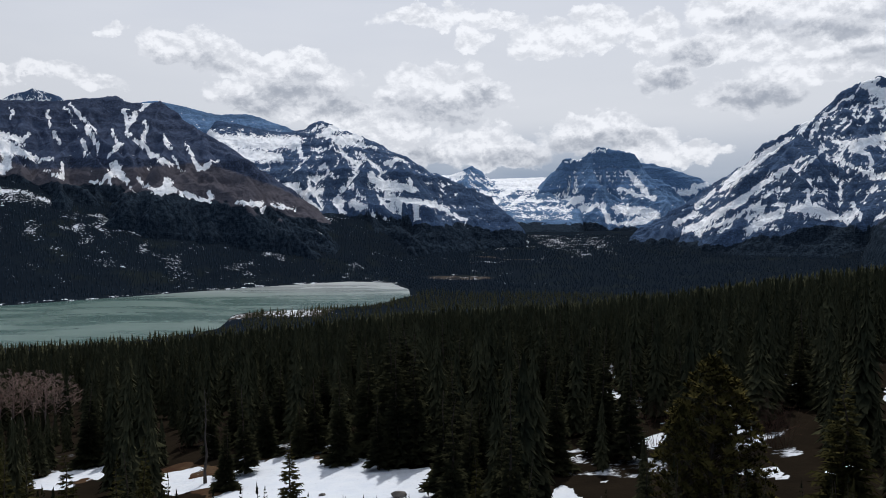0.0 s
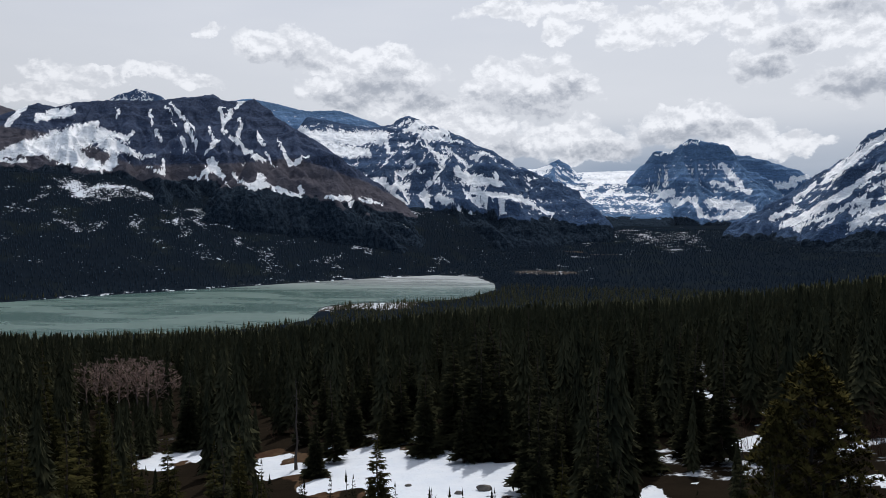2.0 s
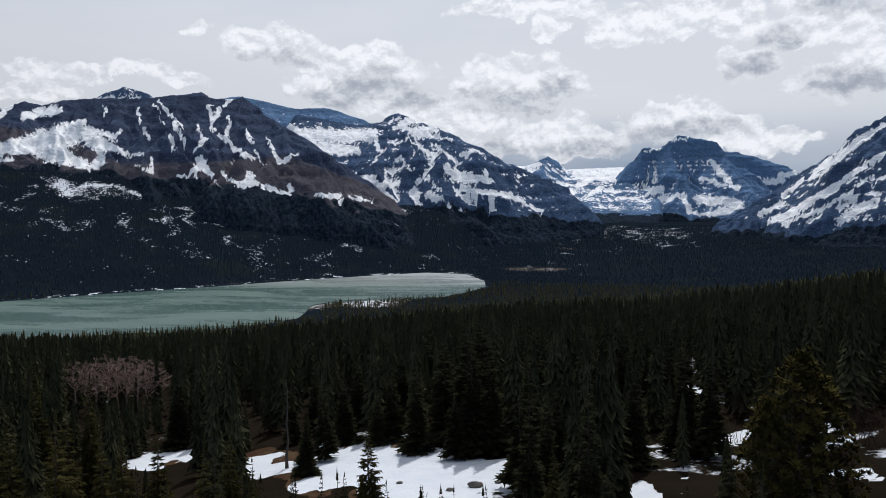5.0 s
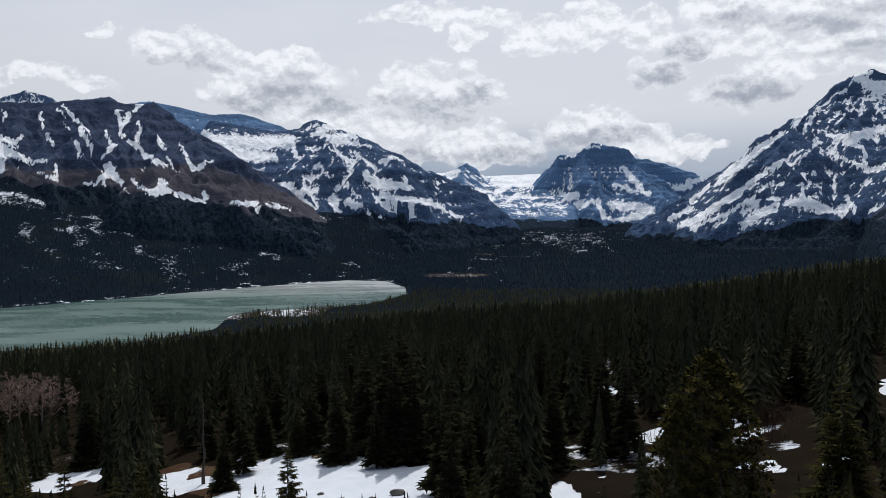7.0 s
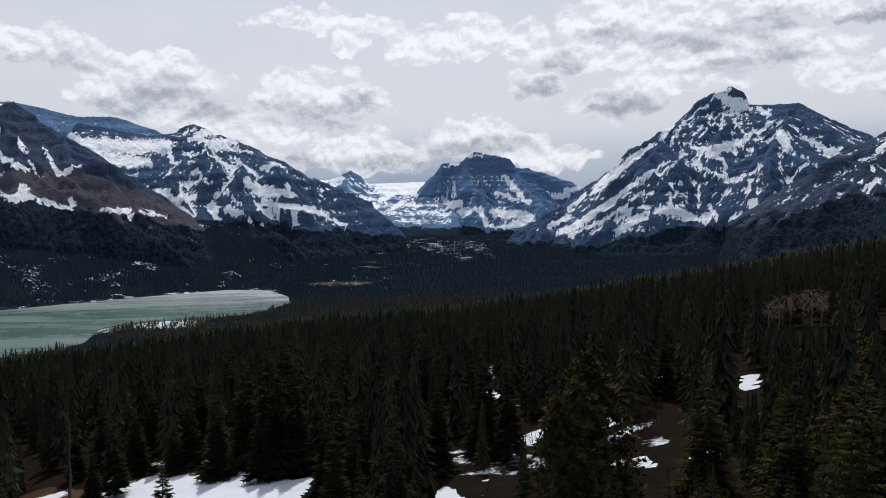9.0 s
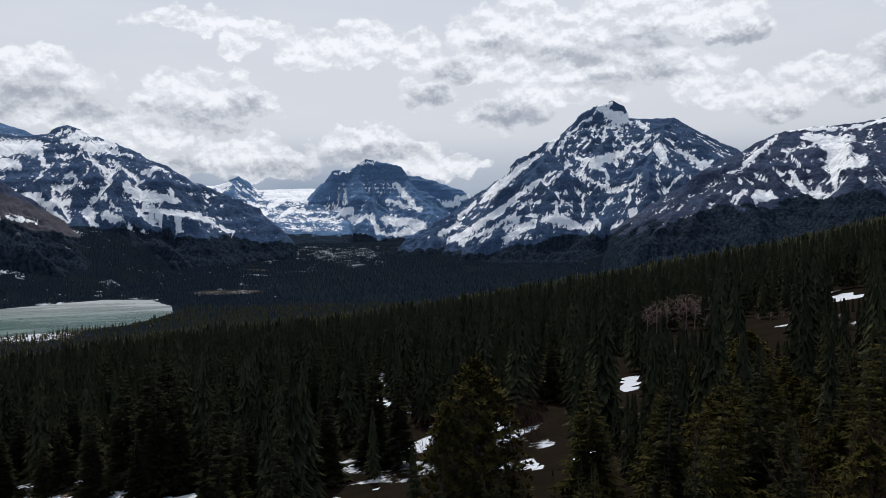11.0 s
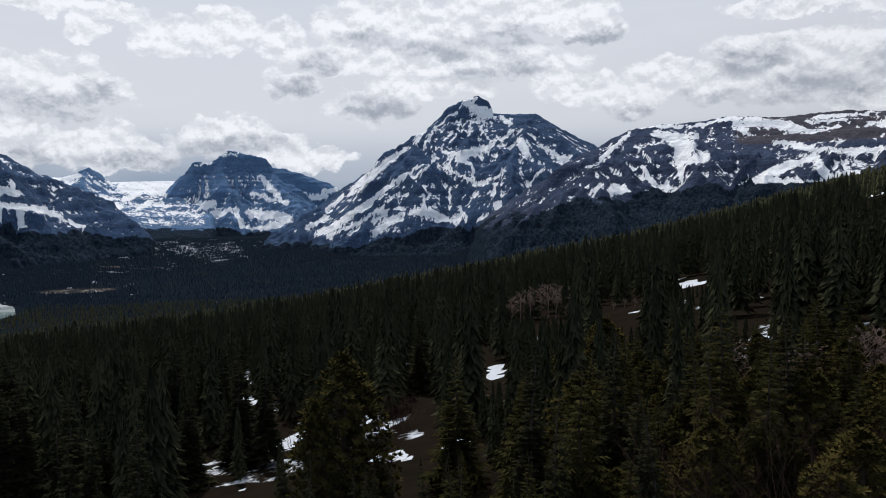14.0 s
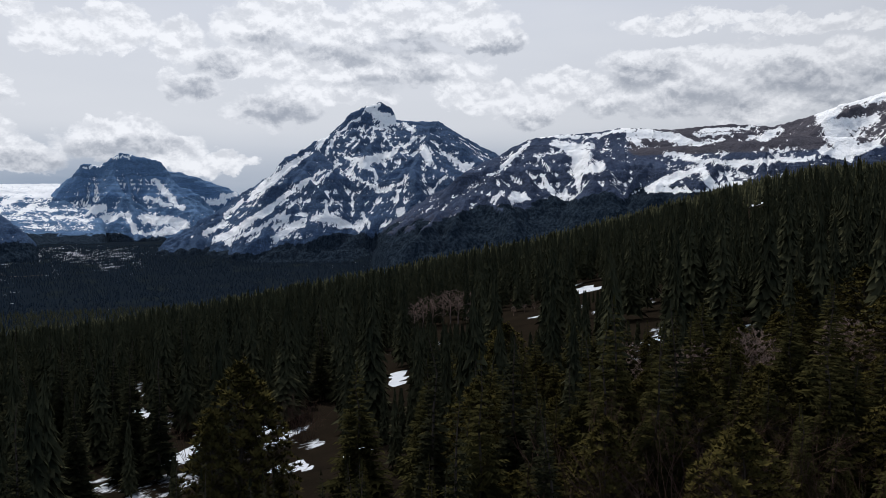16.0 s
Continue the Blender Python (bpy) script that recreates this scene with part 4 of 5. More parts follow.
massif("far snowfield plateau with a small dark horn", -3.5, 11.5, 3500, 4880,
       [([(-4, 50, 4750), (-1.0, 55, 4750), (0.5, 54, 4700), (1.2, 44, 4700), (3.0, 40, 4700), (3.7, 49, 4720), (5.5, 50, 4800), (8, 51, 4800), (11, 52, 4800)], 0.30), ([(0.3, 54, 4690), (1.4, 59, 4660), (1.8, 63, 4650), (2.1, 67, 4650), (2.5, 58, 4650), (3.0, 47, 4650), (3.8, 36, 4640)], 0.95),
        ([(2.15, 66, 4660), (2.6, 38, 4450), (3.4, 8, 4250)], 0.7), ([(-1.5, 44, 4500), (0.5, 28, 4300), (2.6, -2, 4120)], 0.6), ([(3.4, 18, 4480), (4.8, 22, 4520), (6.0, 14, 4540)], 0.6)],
       ROCK_FAR_HAZED, rows=130, seed=50, rough=6, snow=0.15, strokes=SNOW_HEAD, treeline=lambda a: np.full_like(a, -18))
massif("haze-blue banded table mountain with snow aprons", 0.5, 23, 3700, 4640,
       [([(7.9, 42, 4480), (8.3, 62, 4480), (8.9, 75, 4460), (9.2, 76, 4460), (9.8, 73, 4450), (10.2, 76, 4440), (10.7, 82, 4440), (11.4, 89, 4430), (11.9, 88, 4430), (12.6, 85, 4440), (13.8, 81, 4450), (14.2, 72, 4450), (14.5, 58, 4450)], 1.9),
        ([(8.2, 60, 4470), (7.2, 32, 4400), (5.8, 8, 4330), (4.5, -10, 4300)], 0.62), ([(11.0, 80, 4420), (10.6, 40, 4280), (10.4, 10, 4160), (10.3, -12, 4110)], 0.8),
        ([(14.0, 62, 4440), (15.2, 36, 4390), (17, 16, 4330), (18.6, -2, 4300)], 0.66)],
       ROCK_FAR_HAZED, rows=150, seed=60, bed=25, ledges=0.34, snow=-0.05, strokes=SNOW_TABLE, apex=(11.5, 150), streaks=0.16, fan=(11, 2.5), edge=4.0, treeline=lambda a: lerp(a, (4, -18), (9, -25), (10.5, -25), (12, -40), (20, -35)))
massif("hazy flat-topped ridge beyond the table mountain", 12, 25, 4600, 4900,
       [([(12, 60, 4780), (13.8, 68, 4780), (15.2, 66, 4780), (16.8, 58, 4780), (18.3, 47, 4780), (19.3, 38, 4780), (20.0, 46, 4800), (20.6, 50, 4800), (21.2, 44, 4800), (24, 34, 4800)], 0.8)], ROCK_FAR_HAZED, rows=60, seed=70, bed=30, ledges=0.4, snow=0.0, strokes=SNOW_FLAT)
massif("high pyramidal peak of dark rock streaked with snow", 12, 43, 2120, 3440,
       [([(14, -30, 3050), (16.2, -22, 3060), (18.5, 12, 3080), (21.3, 57, 3120), (23.9, 90, 3160), (26.2, 126, 3200), (27.4, 134, 3200), (29, 137, 3200), (30.7, 136, 3190), (32.0, 134, 3180), (33.5, 134, 3180), (34.6, 121, 3200), (36.3, 105, 3220), (37.9, 90, 3240), (41, 70, 3260)], 0.74),
        ([(26.5, 130, 3200), (27.1, 144, 3200), (28.0, 152, 3200), (28.6, 157, 3200), (29.3, 159, 3200), (30.1, 152, 3200)], 2.0),
        ([(27.5, 142, 3200), (26.6, 92, 3020), (25.4, 52, 2880), (24.4, 5, 2740)], 0.85), ([(31.5, 132, 3180), (30.9, 92, 3000), (29.4, 52, 2860), (27.8, 18, 2740)], 0.85),
        ([(33.7, 130, 3180), (33.4, 85, 2990), (32.6, 40, 2830), (31.6, 4, 2720)], 0.85)],
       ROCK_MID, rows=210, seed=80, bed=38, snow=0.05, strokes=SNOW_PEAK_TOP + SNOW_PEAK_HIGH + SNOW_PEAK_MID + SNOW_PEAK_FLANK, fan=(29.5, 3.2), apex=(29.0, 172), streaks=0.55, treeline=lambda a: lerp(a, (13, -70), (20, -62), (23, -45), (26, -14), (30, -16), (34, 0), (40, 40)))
massif("broad shoulder with snowfields and bare brown tundra", 26, 80, 1500, 2780,
       [([(30, -18, 2350), (32.5, 12, 2380), (35.7, 62, 2420), (38, 90, 2450), (40.3, 109, 2480), (43, 114, 2520), (45, 116, 2540), (46.8, 121, 2540), (50.3, 117, 2560), (54, 119, 2600), (57, 114, 2620), (59, 122, 2600), (60.7, 134, 2560), (63.5, 145, 2520), (68, 156, 2480), (74, 150, 2480), (82, 140, 2480)], 0.62),
        ([(46.5, 96, 2400), (50, 96, 2330), (54, 98, 2280), (58, 104, 2260), (62, 96, 2240)], 0.75), ([(38.5, 92, 2450), (39.2, 58, 2280), (39.2, 20, 2120), (37, -8, 2020)], 0.7), ([(46.6, 94, 2400), (45.4, 60, 2260), (44.2, 28, 2120)], 0.8)],
       ROCK_NEAR, rows=190, seed=90, rough=6, bed=36, snow=0.06, strokes=SNOW_SHOULDER_CREST + SNOW_SHOULDER_FOOT + SNOW_SHOULDER_EAST, fan=(45, 1.0), apex=(44, 260), edge=4.0,
       scree=lambda a, te, z: np.maximum(smooth(te, 78, 92) * smooth(a, 46, 48.5), smooth(46 - te, 0, 30) * 0.42), treeline=lambda a: lerp(a, (29, -5), (34, 20), (40, 60), (46, 85), (55, 85), (62, 105), (80, 110)))


# ---- plants ----
rng = np.random.default_rng(7)


class Build:
    """Gathers corners and triangles of one part."""

    def __init__(self):
        self.v, self.f = [], []

    def tri(self, *pts):
        n = len(self.v)
        self.v += [tuple(p) for p in pts]
        self.f.append((n, n + 1, n + 2))

    def kite(self, a, b, c, d):
        n = len(self.v)
        self.v += [tuple(p) for p in (a, b, c, d)]
        self.f += [(n, n + 1, n + 2), (n, n + 2, n + 3)]

    def stick(self, p, q, r0, r1, sides=3):
        p, q = np.asarray(p, float), np.asarray(q, float)
        w = q - p
        w = w / (np.linalg.norm(w) + 1e-9)
        a = np.cross(w, (0.31, 0.95, 0.05) if abs(w[2]) > 0.8 else (0, 0, 1))
        a = a / np.linalg.norm(a)
        b = np.cross(w, a)
        n = len(self.v)
        for c, r in ((p, r0), (q, r1)):
            for i in range(sides):
                t = 2 * math.pi * i / sides
                self.v.append(tuple(c + r * (math.cos(t) * a + math.sin(t) * b)))
        for i in range(sides):
            j = (i + 1) % sides
            self.f += [(n + i, n + j, n + sides + j), (n + i, n + sides + j, n + sides + i)]

    def mesh(self, name, mat, smooth_on=False):
        return mesh_of(name, self.v, self.f, mat, None, smooth_on)


def unit(a):
    return a / (np.linalg.norm(a) + 1e-9)


def trunk_mesh(height, radius, mat, lean=0.0, sides=7):
    b = Build()
    z = np.linspace(-0.25, height, 7)
    off = rng.normal(0, 0.012 * height, (7, 2)) * (z[:, None] > 0)
    r = radius * (1 - 0.93 * np.clip(z / height, 0, 1)) * np.where(z < 0.1, 1.3, 1)
    for i in range(7):
        for k in range(sides):
            t = 2 * math.pi * k / sides
            b.v.append((off[i, 0] + lean * z[i] + r[i] * math.cos(t), off[i, 1] + r[i] * math.sin(t), z[i]))
    for i in range(0, 6 * sides, sides):
        for k in range(sides):
            j = (k + 1) % sides
            b.f += [(i + k, i + j, i + sides + j), (i + k, i + sides + j, i + sides + k)]
    return b.mesh("trunk", mat, True)


def spruce_crown(height, radius, mat, tiers, low, full=0.9, droop=0.35, gap=0.12, sprigs=((0.40, 0.46), (0.68, 0.36))):
    """Whorls of drooping boughs, each a jagged spray, thinning to a spire."""
    b = Build()
    for i in range(tiers):
        s = (i + rng.random() * 0.8) / tiers
        z = height * (low + (0.985 - low) * s)
        reach = radius * (1 - s) ** full * (0.72 + 0.28 * math.sin(3.1 * min(1, s * 3 + 0.45))) + 0.018 * height * (1 - s) + 0.04
        count = 8 if s < 0.5 else 6 if s < 0.8 else 4
        start = rng.random() * 6.28
        for k in range(count):
            if rng.random() < gap:
                continue
            t = start + 6.283 * (k + 0.5 * rng.random()) / count
            r = reach * (0.62 + 0.55 * rng.random())
            out = np.array((math.cos(t), math.sin(t), 0.0))
            side = np.array((-out[1], out[0], 0.0))
            dip = droop * r * (0.6 + 0.8 * rng.random()) * (1 - 1.3 * s)
            p0 = np.array((0, 0, z)) + 0.02 * out
            p1 = p0 + out * r * 0.55 + np.array((0, 0, -dip * 0.6))
            p2 = p0 + out * r + np.array((0, 0, -dip * 0.75 + 0.06 * r))
            w = r * (0.20 if len(sprigs) < 3 else 0.11) + 0.02
            b.kite(p0, p1 + side * w - (0, 0, 0.09 * r), p2, p1 + (0, 0, 0.07 * r))
            b.kite(p0, p1 + (0, 0, 0.07 * r), p2, p1 - side * w - (0, 0, 0.09 * r))
            for q, g in sprigs:
                base = p0 + (p2 - p0) * q + (0, 0, -dip * 0.2)
                for sgn in (-1, 1):
                    tip = base + sgn * side * r * g * (0.7 + 0.6 * rng.random()) + out * r * 0.24 - (0, 0, 0.12 * r * rng.random() + 0.04 * r)
                    b.tri(base - out * 0.05 * r, tip, base + out * (0.13 if len(sprigs) < 3 else 0.09) * r + (0, 0, 0.03))
            if s < 0.75:
                hang = p0 + (p2 - p0) * 0.62
                b.tri(hang - out * 0.12 * r, hang + side * 0.05 * r - (0, 0, 0.20 * r + 0.05), hang + out * 0.14 * r)
    top = np.array((0, 0, height))
    for k in range(4):
        t = 1.57 * k + 0.4
        o = np.array((math.cos(t), math.sin(t), 0)) * 0.035
        b.tri(top + (0, 0, 0.05), top - (0, 0, 0.5) + o * 2, top - (0, 0, 0.5) - np.array((o[1], -o[0], 0)) * 2)
    return b.mesh("crown", mat)


def pine_crown(height, radius, mat, clumps, low):
    """Rising limbs that end in tufts of needles; returns tufts and limbs."""
    b, limbs = Build(), Build()
    for i in range(clumps):
        s = low + (1 - low) * ((i + rng.random()) / clumps)
        u = (s - low) / (1 - low)
        r = radius * (1 - u**2.2) ** 0.75 * (0.55 + 0.5 * math.sqrt(rng.random()))
        t = i * 2.399 + rng.normal(0, 0.3)
        out = np.array((math.cos(t), math.sin(t), 0))
        root = np.array((0, 0, height * s - 0.30 * r - 0.1))
        tip = np.array((0, 0, height * s)) + out * r + (0, 0, 0.18 * r)
        limbs.stick(root, tip, 0.03 * (1.2 - u), 0.010)
        for e in range(3):
            c = root + (tip - root) * (1 - 0.24 * e) + rng.normal(0, 0.09, 3) * (e > 0) * 1.6
            size = (0.22 + 0.12 * rng.random()) * (1 - 0.12 * e)
            axis = unit((tip - root) * 0.6 + np.array((0, 0, 0.9 * r + 0.25)))
            a = unit(np.cross(axis, (0.3, 0.8, 0.1)))
            d = np.cross(axis, a)
            for k in range(11):
                q = 6.283 * (k + rng.random() * 0.6) / 11
                spread = 0.45 + 0.9 * rng.random()
                w = unit(axis * (1.05 - 0.45 * spread) + spread * (math.cos(q) * a + math.sin(q) * d))
                x = unit(np.cross(w, axis + 0.01))
                m = c + w * size * 0.45
                b.kite(c, m + x * size * 0.17, c + w * size * (0.8 + 0.4 * rng.random()), m - x * size * 0.17)
    return b.mesh("crown", mat), limbs.mesh("limb", BARK)


def twig_fan(b, p, way, length, radius, level, spread=0.55, kids=4, thick=0.0, ends=6):
    """A bare branch that forks."""
    end = p + unit(way) * length
    mid = (p + end) / 2 + rng.normal(0, 0.05 * length, 3)
    b.stick(p, mid, radius, radius * 0.75)
    b.stick(mid, end, radius * 0.75, radius * 0.4)
    if level <= 0:
        for _ in range(ends):
            q = p + (end - p) * (0.3 + 0.6 * rng.random())
            w = unit(unit(way) + rng.normal(0, spread, 3) + (0, 0, 0.25))
            x = unit(np.cross(w, rng.normal(0, 1, 3))) * max(radius * 0.7, thick)
            b.tri(q - x, q + x, q + w * length * 0.6)
        return
    for k in range(kids):
        q = mid + (end - mid) * rng.random() if k else end
        w = unit(unit(way) + rng.normal(0, spread, 3) + (0, 0, 0.2))
        twig_fan(b, q, w, length * (0.5 + 0.25 * rng.random()), radius * 0.5, level - 1, spread, kids, thick, ends)


def part_of(name, me, parent, label=""):
    ob = new(name, me)
    ob.parent = parent
    if label:
        tagged(ob, label)
    return ob


def spruce(kind):
    """One model tree about 9 m high; the copies are scaled."""
    mat, radius, tiers, low, full, droop, gap = kind
    fine = ((0.26, 0.40), (0.46, 0.42), (0.64, 0.36), (0.82, 0.24)) if mat is YOUNG else ((0.40, 0.46), (0.68, 0.36))
    root = new("spruce_tree")
    part_of("trunk", trunk_mesh(8.7, 0.13, BARK), root)
    part_of("crown", spruce_crown(9.0, radius, mat, tiers, low, full, droop, gap, fine), root)
    return root


def snag_tree():
    root = new("dead_tree")
    part_of("trunk", trunk_mesh(8.2, 0.14, GREY, -0.02), root)
    for i in range(60):
        z = 0.9 + 7.0 * rng.random()
        t = rng.random() * 6.28
        r = (0.35 + 0.8 * rng.random()) * (1.1 - z / 9)
        p = np.array((-0.02 * z, 0, z))
        q = p + (math.cos(t) * r, math.sin(t) * r, -0.45 * r)
        b = Build()
        b.stick(p, q, 0.018, 0.006)
        b.stick(q, q + (math.cos(t) * 0.2, math.sin(t) * 0.2, -0.25 * r), 0.007, 0.002)
        part_of("branch", b.mesh("branch", GREY), root)
    return root


def aspen_tree(level=2):
    root = new("bare_aspen")
    part_of("trunk", trunk_mesh(6.6, 0.09, ASPEN, 0.01), root)
    b = Build()
    for i in range(15):
        z = 2.2 + 4.3 * (i / 15)
        t = i * 2.4
        w = np.array((math.cos(t) * 0.75, math.sin(t) * 0.75, 0.9))
        twig_fan(b, np.array((0.01 * z, 0, z)), w, 1.35 * (1.15 - z / 9), 0.03, level, 0.55, 3, 0.018, 9)
    part_of("branch", b.mesh("branch", ASPEN), root)
    return root


def shrub_plant(mat, stems=11):
    root = new("bare_shrub")
    b = Build()
    for i in range(stems):
        t = rng.random() * 6.28
        w = np.array((math.cos(t) * 0.5, math.sin(t) * 0.5, 1.0))
        twig_fan(b, np.array((math.cos(t) * 0.12, math.sin(t) * 0.12, -0.05)), w, 1.0 + 0.4 * rng.random(), 0.011, 2 if i % 2 else 1, 0.42, 3)
    part_of("stem", b.mesh("stem", mat), root)
    return root


def stands(x, y):
    return float(ground_z(np.array([x]), np.array([y]))[0])


class Kind:
    """Places copies of one model: the first placing takes the model itself."""

    def __init__(self, make, height, label, category, group):
        self.make, self.height, self.words, self.root = make, height, (label, category, group), None

    def put(self, x, y, height, wide=1.0, turn=0.0, lean=(0, 0), label=""):
        m = pose(x, y, stands(x, y) - 0.03, lean[0], lean[1], turn)
        k = height / self.height
        size = Matrix.Diagonal((k * wide, k * wide, k, 1))
        if self.root is None:
            self.root = self.make()
            tagged(self.root, *self.words)
            self.root.matrix_basis = m @ size
            ob = self.root
        else:
            old = self.root.scale.copy()
            ob = copy_thing(self.root, m)
            ob.scale = (k * wide, k * wide, k)
        if label:
            tagged(ob, label)
        return ob


ROW = "conifers on the hillside"
SPIRES = [Kind(lambda k=k: spruce(k), 9.0, "dark green spruce with a narrow spire on snowy ground", "tree", ROW) for k in (
    (SPRUCE, 1.45, 42, 0.05, 0.85, 0.40, 0.08), (SPRUCE, 1.70, 42, 0.04, 0.95, 0.45, 0.10), (SPRUCE, 1.25, 44, 0.07, 0.80, 0.35, 0.12), (SPRUCE, 1.55, 40, 0.10, 1.0, 0.30, 0.20))]
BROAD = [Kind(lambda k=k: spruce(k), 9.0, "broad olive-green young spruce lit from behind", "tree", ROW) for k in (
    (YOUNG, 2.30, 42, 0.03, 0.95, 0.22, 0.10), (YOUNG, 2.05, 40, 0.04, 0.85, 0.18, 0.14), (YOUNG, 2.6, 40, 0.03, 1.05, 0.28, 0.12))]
RUSTY = Kind(lambda: spruce((RUST, 1.9, 28, 0.05, 0.9, 0.2, 0.25)), 9.0, "rust-brown fading young spruce", "tree", ROW)


def pine_tree():
    root = new("pine_tree")
    part_of("trunk", trunk_mesh(6.6, 0.16, BARK), root)
    crown, limbs = pine_crown(7.0, 2.25, PINE, 210, 0.08)
    part_of("limb", limbs, root)
    part_of("crown", crown, root, "olive tufts of long needles")
    return root


PINES = Kind(pine_tree, 7.0, "bushy limber pine with olive tufted boughs", "tree", ROW)
SNAG = Kind(snag_tree, 8.2, "dead grey conifer with bare drooping twigs", "dead tree", "")
ASPENS = [Kind(lambda: aspen_tree(2), 7.6, "leafless pale aspen among dark conifers", "tree", "bare aspens") for _ in range(3)]
SHRUBS = [Kind(lambda: shrub_plant(TWIGS), 2.2, "leafless reddish shrub with thin twigs", "shrub", "bare shrubs") for _ in range(2)]
SAPLINGS = Kind(lambda: shrub_plant(TWIGS, 6), 2.2, "leafless reddish sapling with budding twigs", "shrub", "bare saplings")

# bearing, rise of the top (milliradians), distance, half width (milliradians)
# The last nine of DARK_ROW are added to throw shade on the snowy glade.
DARK_ROW = [(-7.7, -186, 49, 26), (-3.9, -133, 50, 40), (-2.7, -128, 52, 44), (0.0, -114, 54, 24), (1.3, -232, 42, 20), (2.8, -224, 42, 22), (4.7, -110, 55, 28), (6.8, -186, 45, 28), (8.4, -186, 44, 30), (11.8, -147, 48, 30), (9.4, -138, 60, 24), (-14.5, -202, 50, 22),
            (-16.0, -272, 50, 14), (-10.0, -214, 60, 26), (-6.7, -124, 70, 20), (-9.4, -200, 54, 26), (-13.0, -215, 55, 24), (-5.6, -150, 52, 34), (-16.8, -215, 57, 18), (-15.2, -190, 60, 20),
            (-12.0, -185, 60, 22), (-10.6, -230, 53, 18), (-8.6, -170, 60, 24), (-4.8, -235, 46, 20)]
DARK_BACK = [(15.3, -98, 62, 18), (17.3, -156, 46, 30), (19.6, -155, 50, 26), (25.1, -96, 66, 25), (10.6, -129, 58, 22), (7.5, -129, 60, 25), (6.7, -118, 64, 18), (25.0, -128, 62, 20), (26.7, -142, 60, 22), (8.6, -108, 70, 18), (12.0, -131, 60, 22), (-2.0, -140, 47, 30),
             (-3.4, -150, 47, 30), (1.2, -135, 56, 26), (3.0, -140, 52, 28), (13.6, -150, 46, 28), (-24.9, -189, 60, 22), (-15.9, -256, 46, 18), (5.8, -160, 47, 28), (0.1, -215, 38, 30), (1.9, -226, 37, 28), (0.9, -170, 41, 32)]
OLIVE_NEAR = [(22.0, -276, 32, 32), (27.7, -174, 34, 58), (32.4, -180, 36, 34), (34.9, -195, 31, 38), (37.4, -205, 31, 46), (34.7, -155, 44, 32), (36.5, -162, 44, 34), (38.9, -211, 36, 36), (41.2, -219, 34, 38), (45.1, -135, 48, 46), (44.0, -226, 32, 40), (48.3, -190, 36, 36),
              (45.2, -135, 55, 32), (55.2, -174, 40, 38), (58.8, -164, 44, 40), (61.5, -160, 44, 40), (57.7, -232, 28, 40), (50.7, -207, 32, 46), (63.1, -132, 60, 32), (52.9, -109, 70, 30), (60.2, -128, 60, 36), (62.4, -140, 52, 36), (58.2, -120, 66, 34), (63.8, -150, 46, 36)]
OLIVE_WEST = [(-36.1, -206, 30, 46), (-33.8, -144, 60, 24), (-33.4, -178, 48, 32), (-32.0, -221, 36, 38), (-30.6, -189, 48, 24), (-29.8, -252, 32, 38), (-28.2, -269, 32, 46), (-25.9, -262, 34, 38), (-21.4, -262, 34, 34), (-32.2, -322, 24, 46), (-35.1, -228, 34, 38),
              (-23.3, -284, 31, 40), (-38.5, -215, 33, 40), (2.6, -294, 28, 30), (-19.8, -310, 30, 30), (-11.4, -272, 31, 44)]
GROVE = [(-31.3, -173, 85), (-30.6, -175, 88), (-30.0, -171, 85), (-29.3, -169, 84), (-28.7, -171, 89), (-28.1, -172, 86), (-27.5, -174, 83), (-26.9, -176, 85), (-26.2, -182, 84), (31.7, -98, 105), (32.4, -90, 107), (33.1, -85, 105), (33.8, -82, 108),
         (34.4, -80, 105), (35.0, -82, 103), (35.6, -84, 105), (39.1, -104, 100), (39.9, -101, 102), (40.6, -100, 100), (51.6, -143, 36), (52.4, -139, 37), (55.4, -121, 36), (56.2, -120, 37), (57.4, -131, 35), (61.1, -108, 37), (62.0, -103, 38), (63.0, -104, 37), (47.2, -140, 40), (36.1, -104, 90)]
BUSHES = [(-13.0, -254, 60), (-14.3, -276, 61), (-21.6, -262, 58), (-16.7, -262, 60), (-17.6, -274, 61), (-11.8, -265, 59), (-18.8, -272, 60), (23.5, -215, 48), (15.5, -233, 50), (-10.9, -262, 58), (24.2, -226, 48), (22.9, -222, 49), (-12.4, -258, 60), (-2.9, -290, 50)]
STEMS = [(46.0, -232, 22), (49.9, -243, 21), (53.8, -252, 20), (55.6, -238, 22), (59.8, -255, 20), (46.8, -282, 20), (58.1, -222, 24), (62.5, -240, 22)]

taken = []


def placed(az, rise, d, kind, wide=None, model=1.5, **more):
    x, y = plan(az, d)
    h = rise / 1000 * d - stands(x, y)
    if h < 0.5:
        return
    w = 1.0
    if wide:
        w = (wide / 1000 * d) / (model * h / kind.height)
    kind.put(x, y, h, float(np.clip(w, 0.5, 1.7)), rng.random() * 360, (rng.normal(0, 1.2), rng.normal(0, 1.2)), **more)
    taken.append((x, y, h))


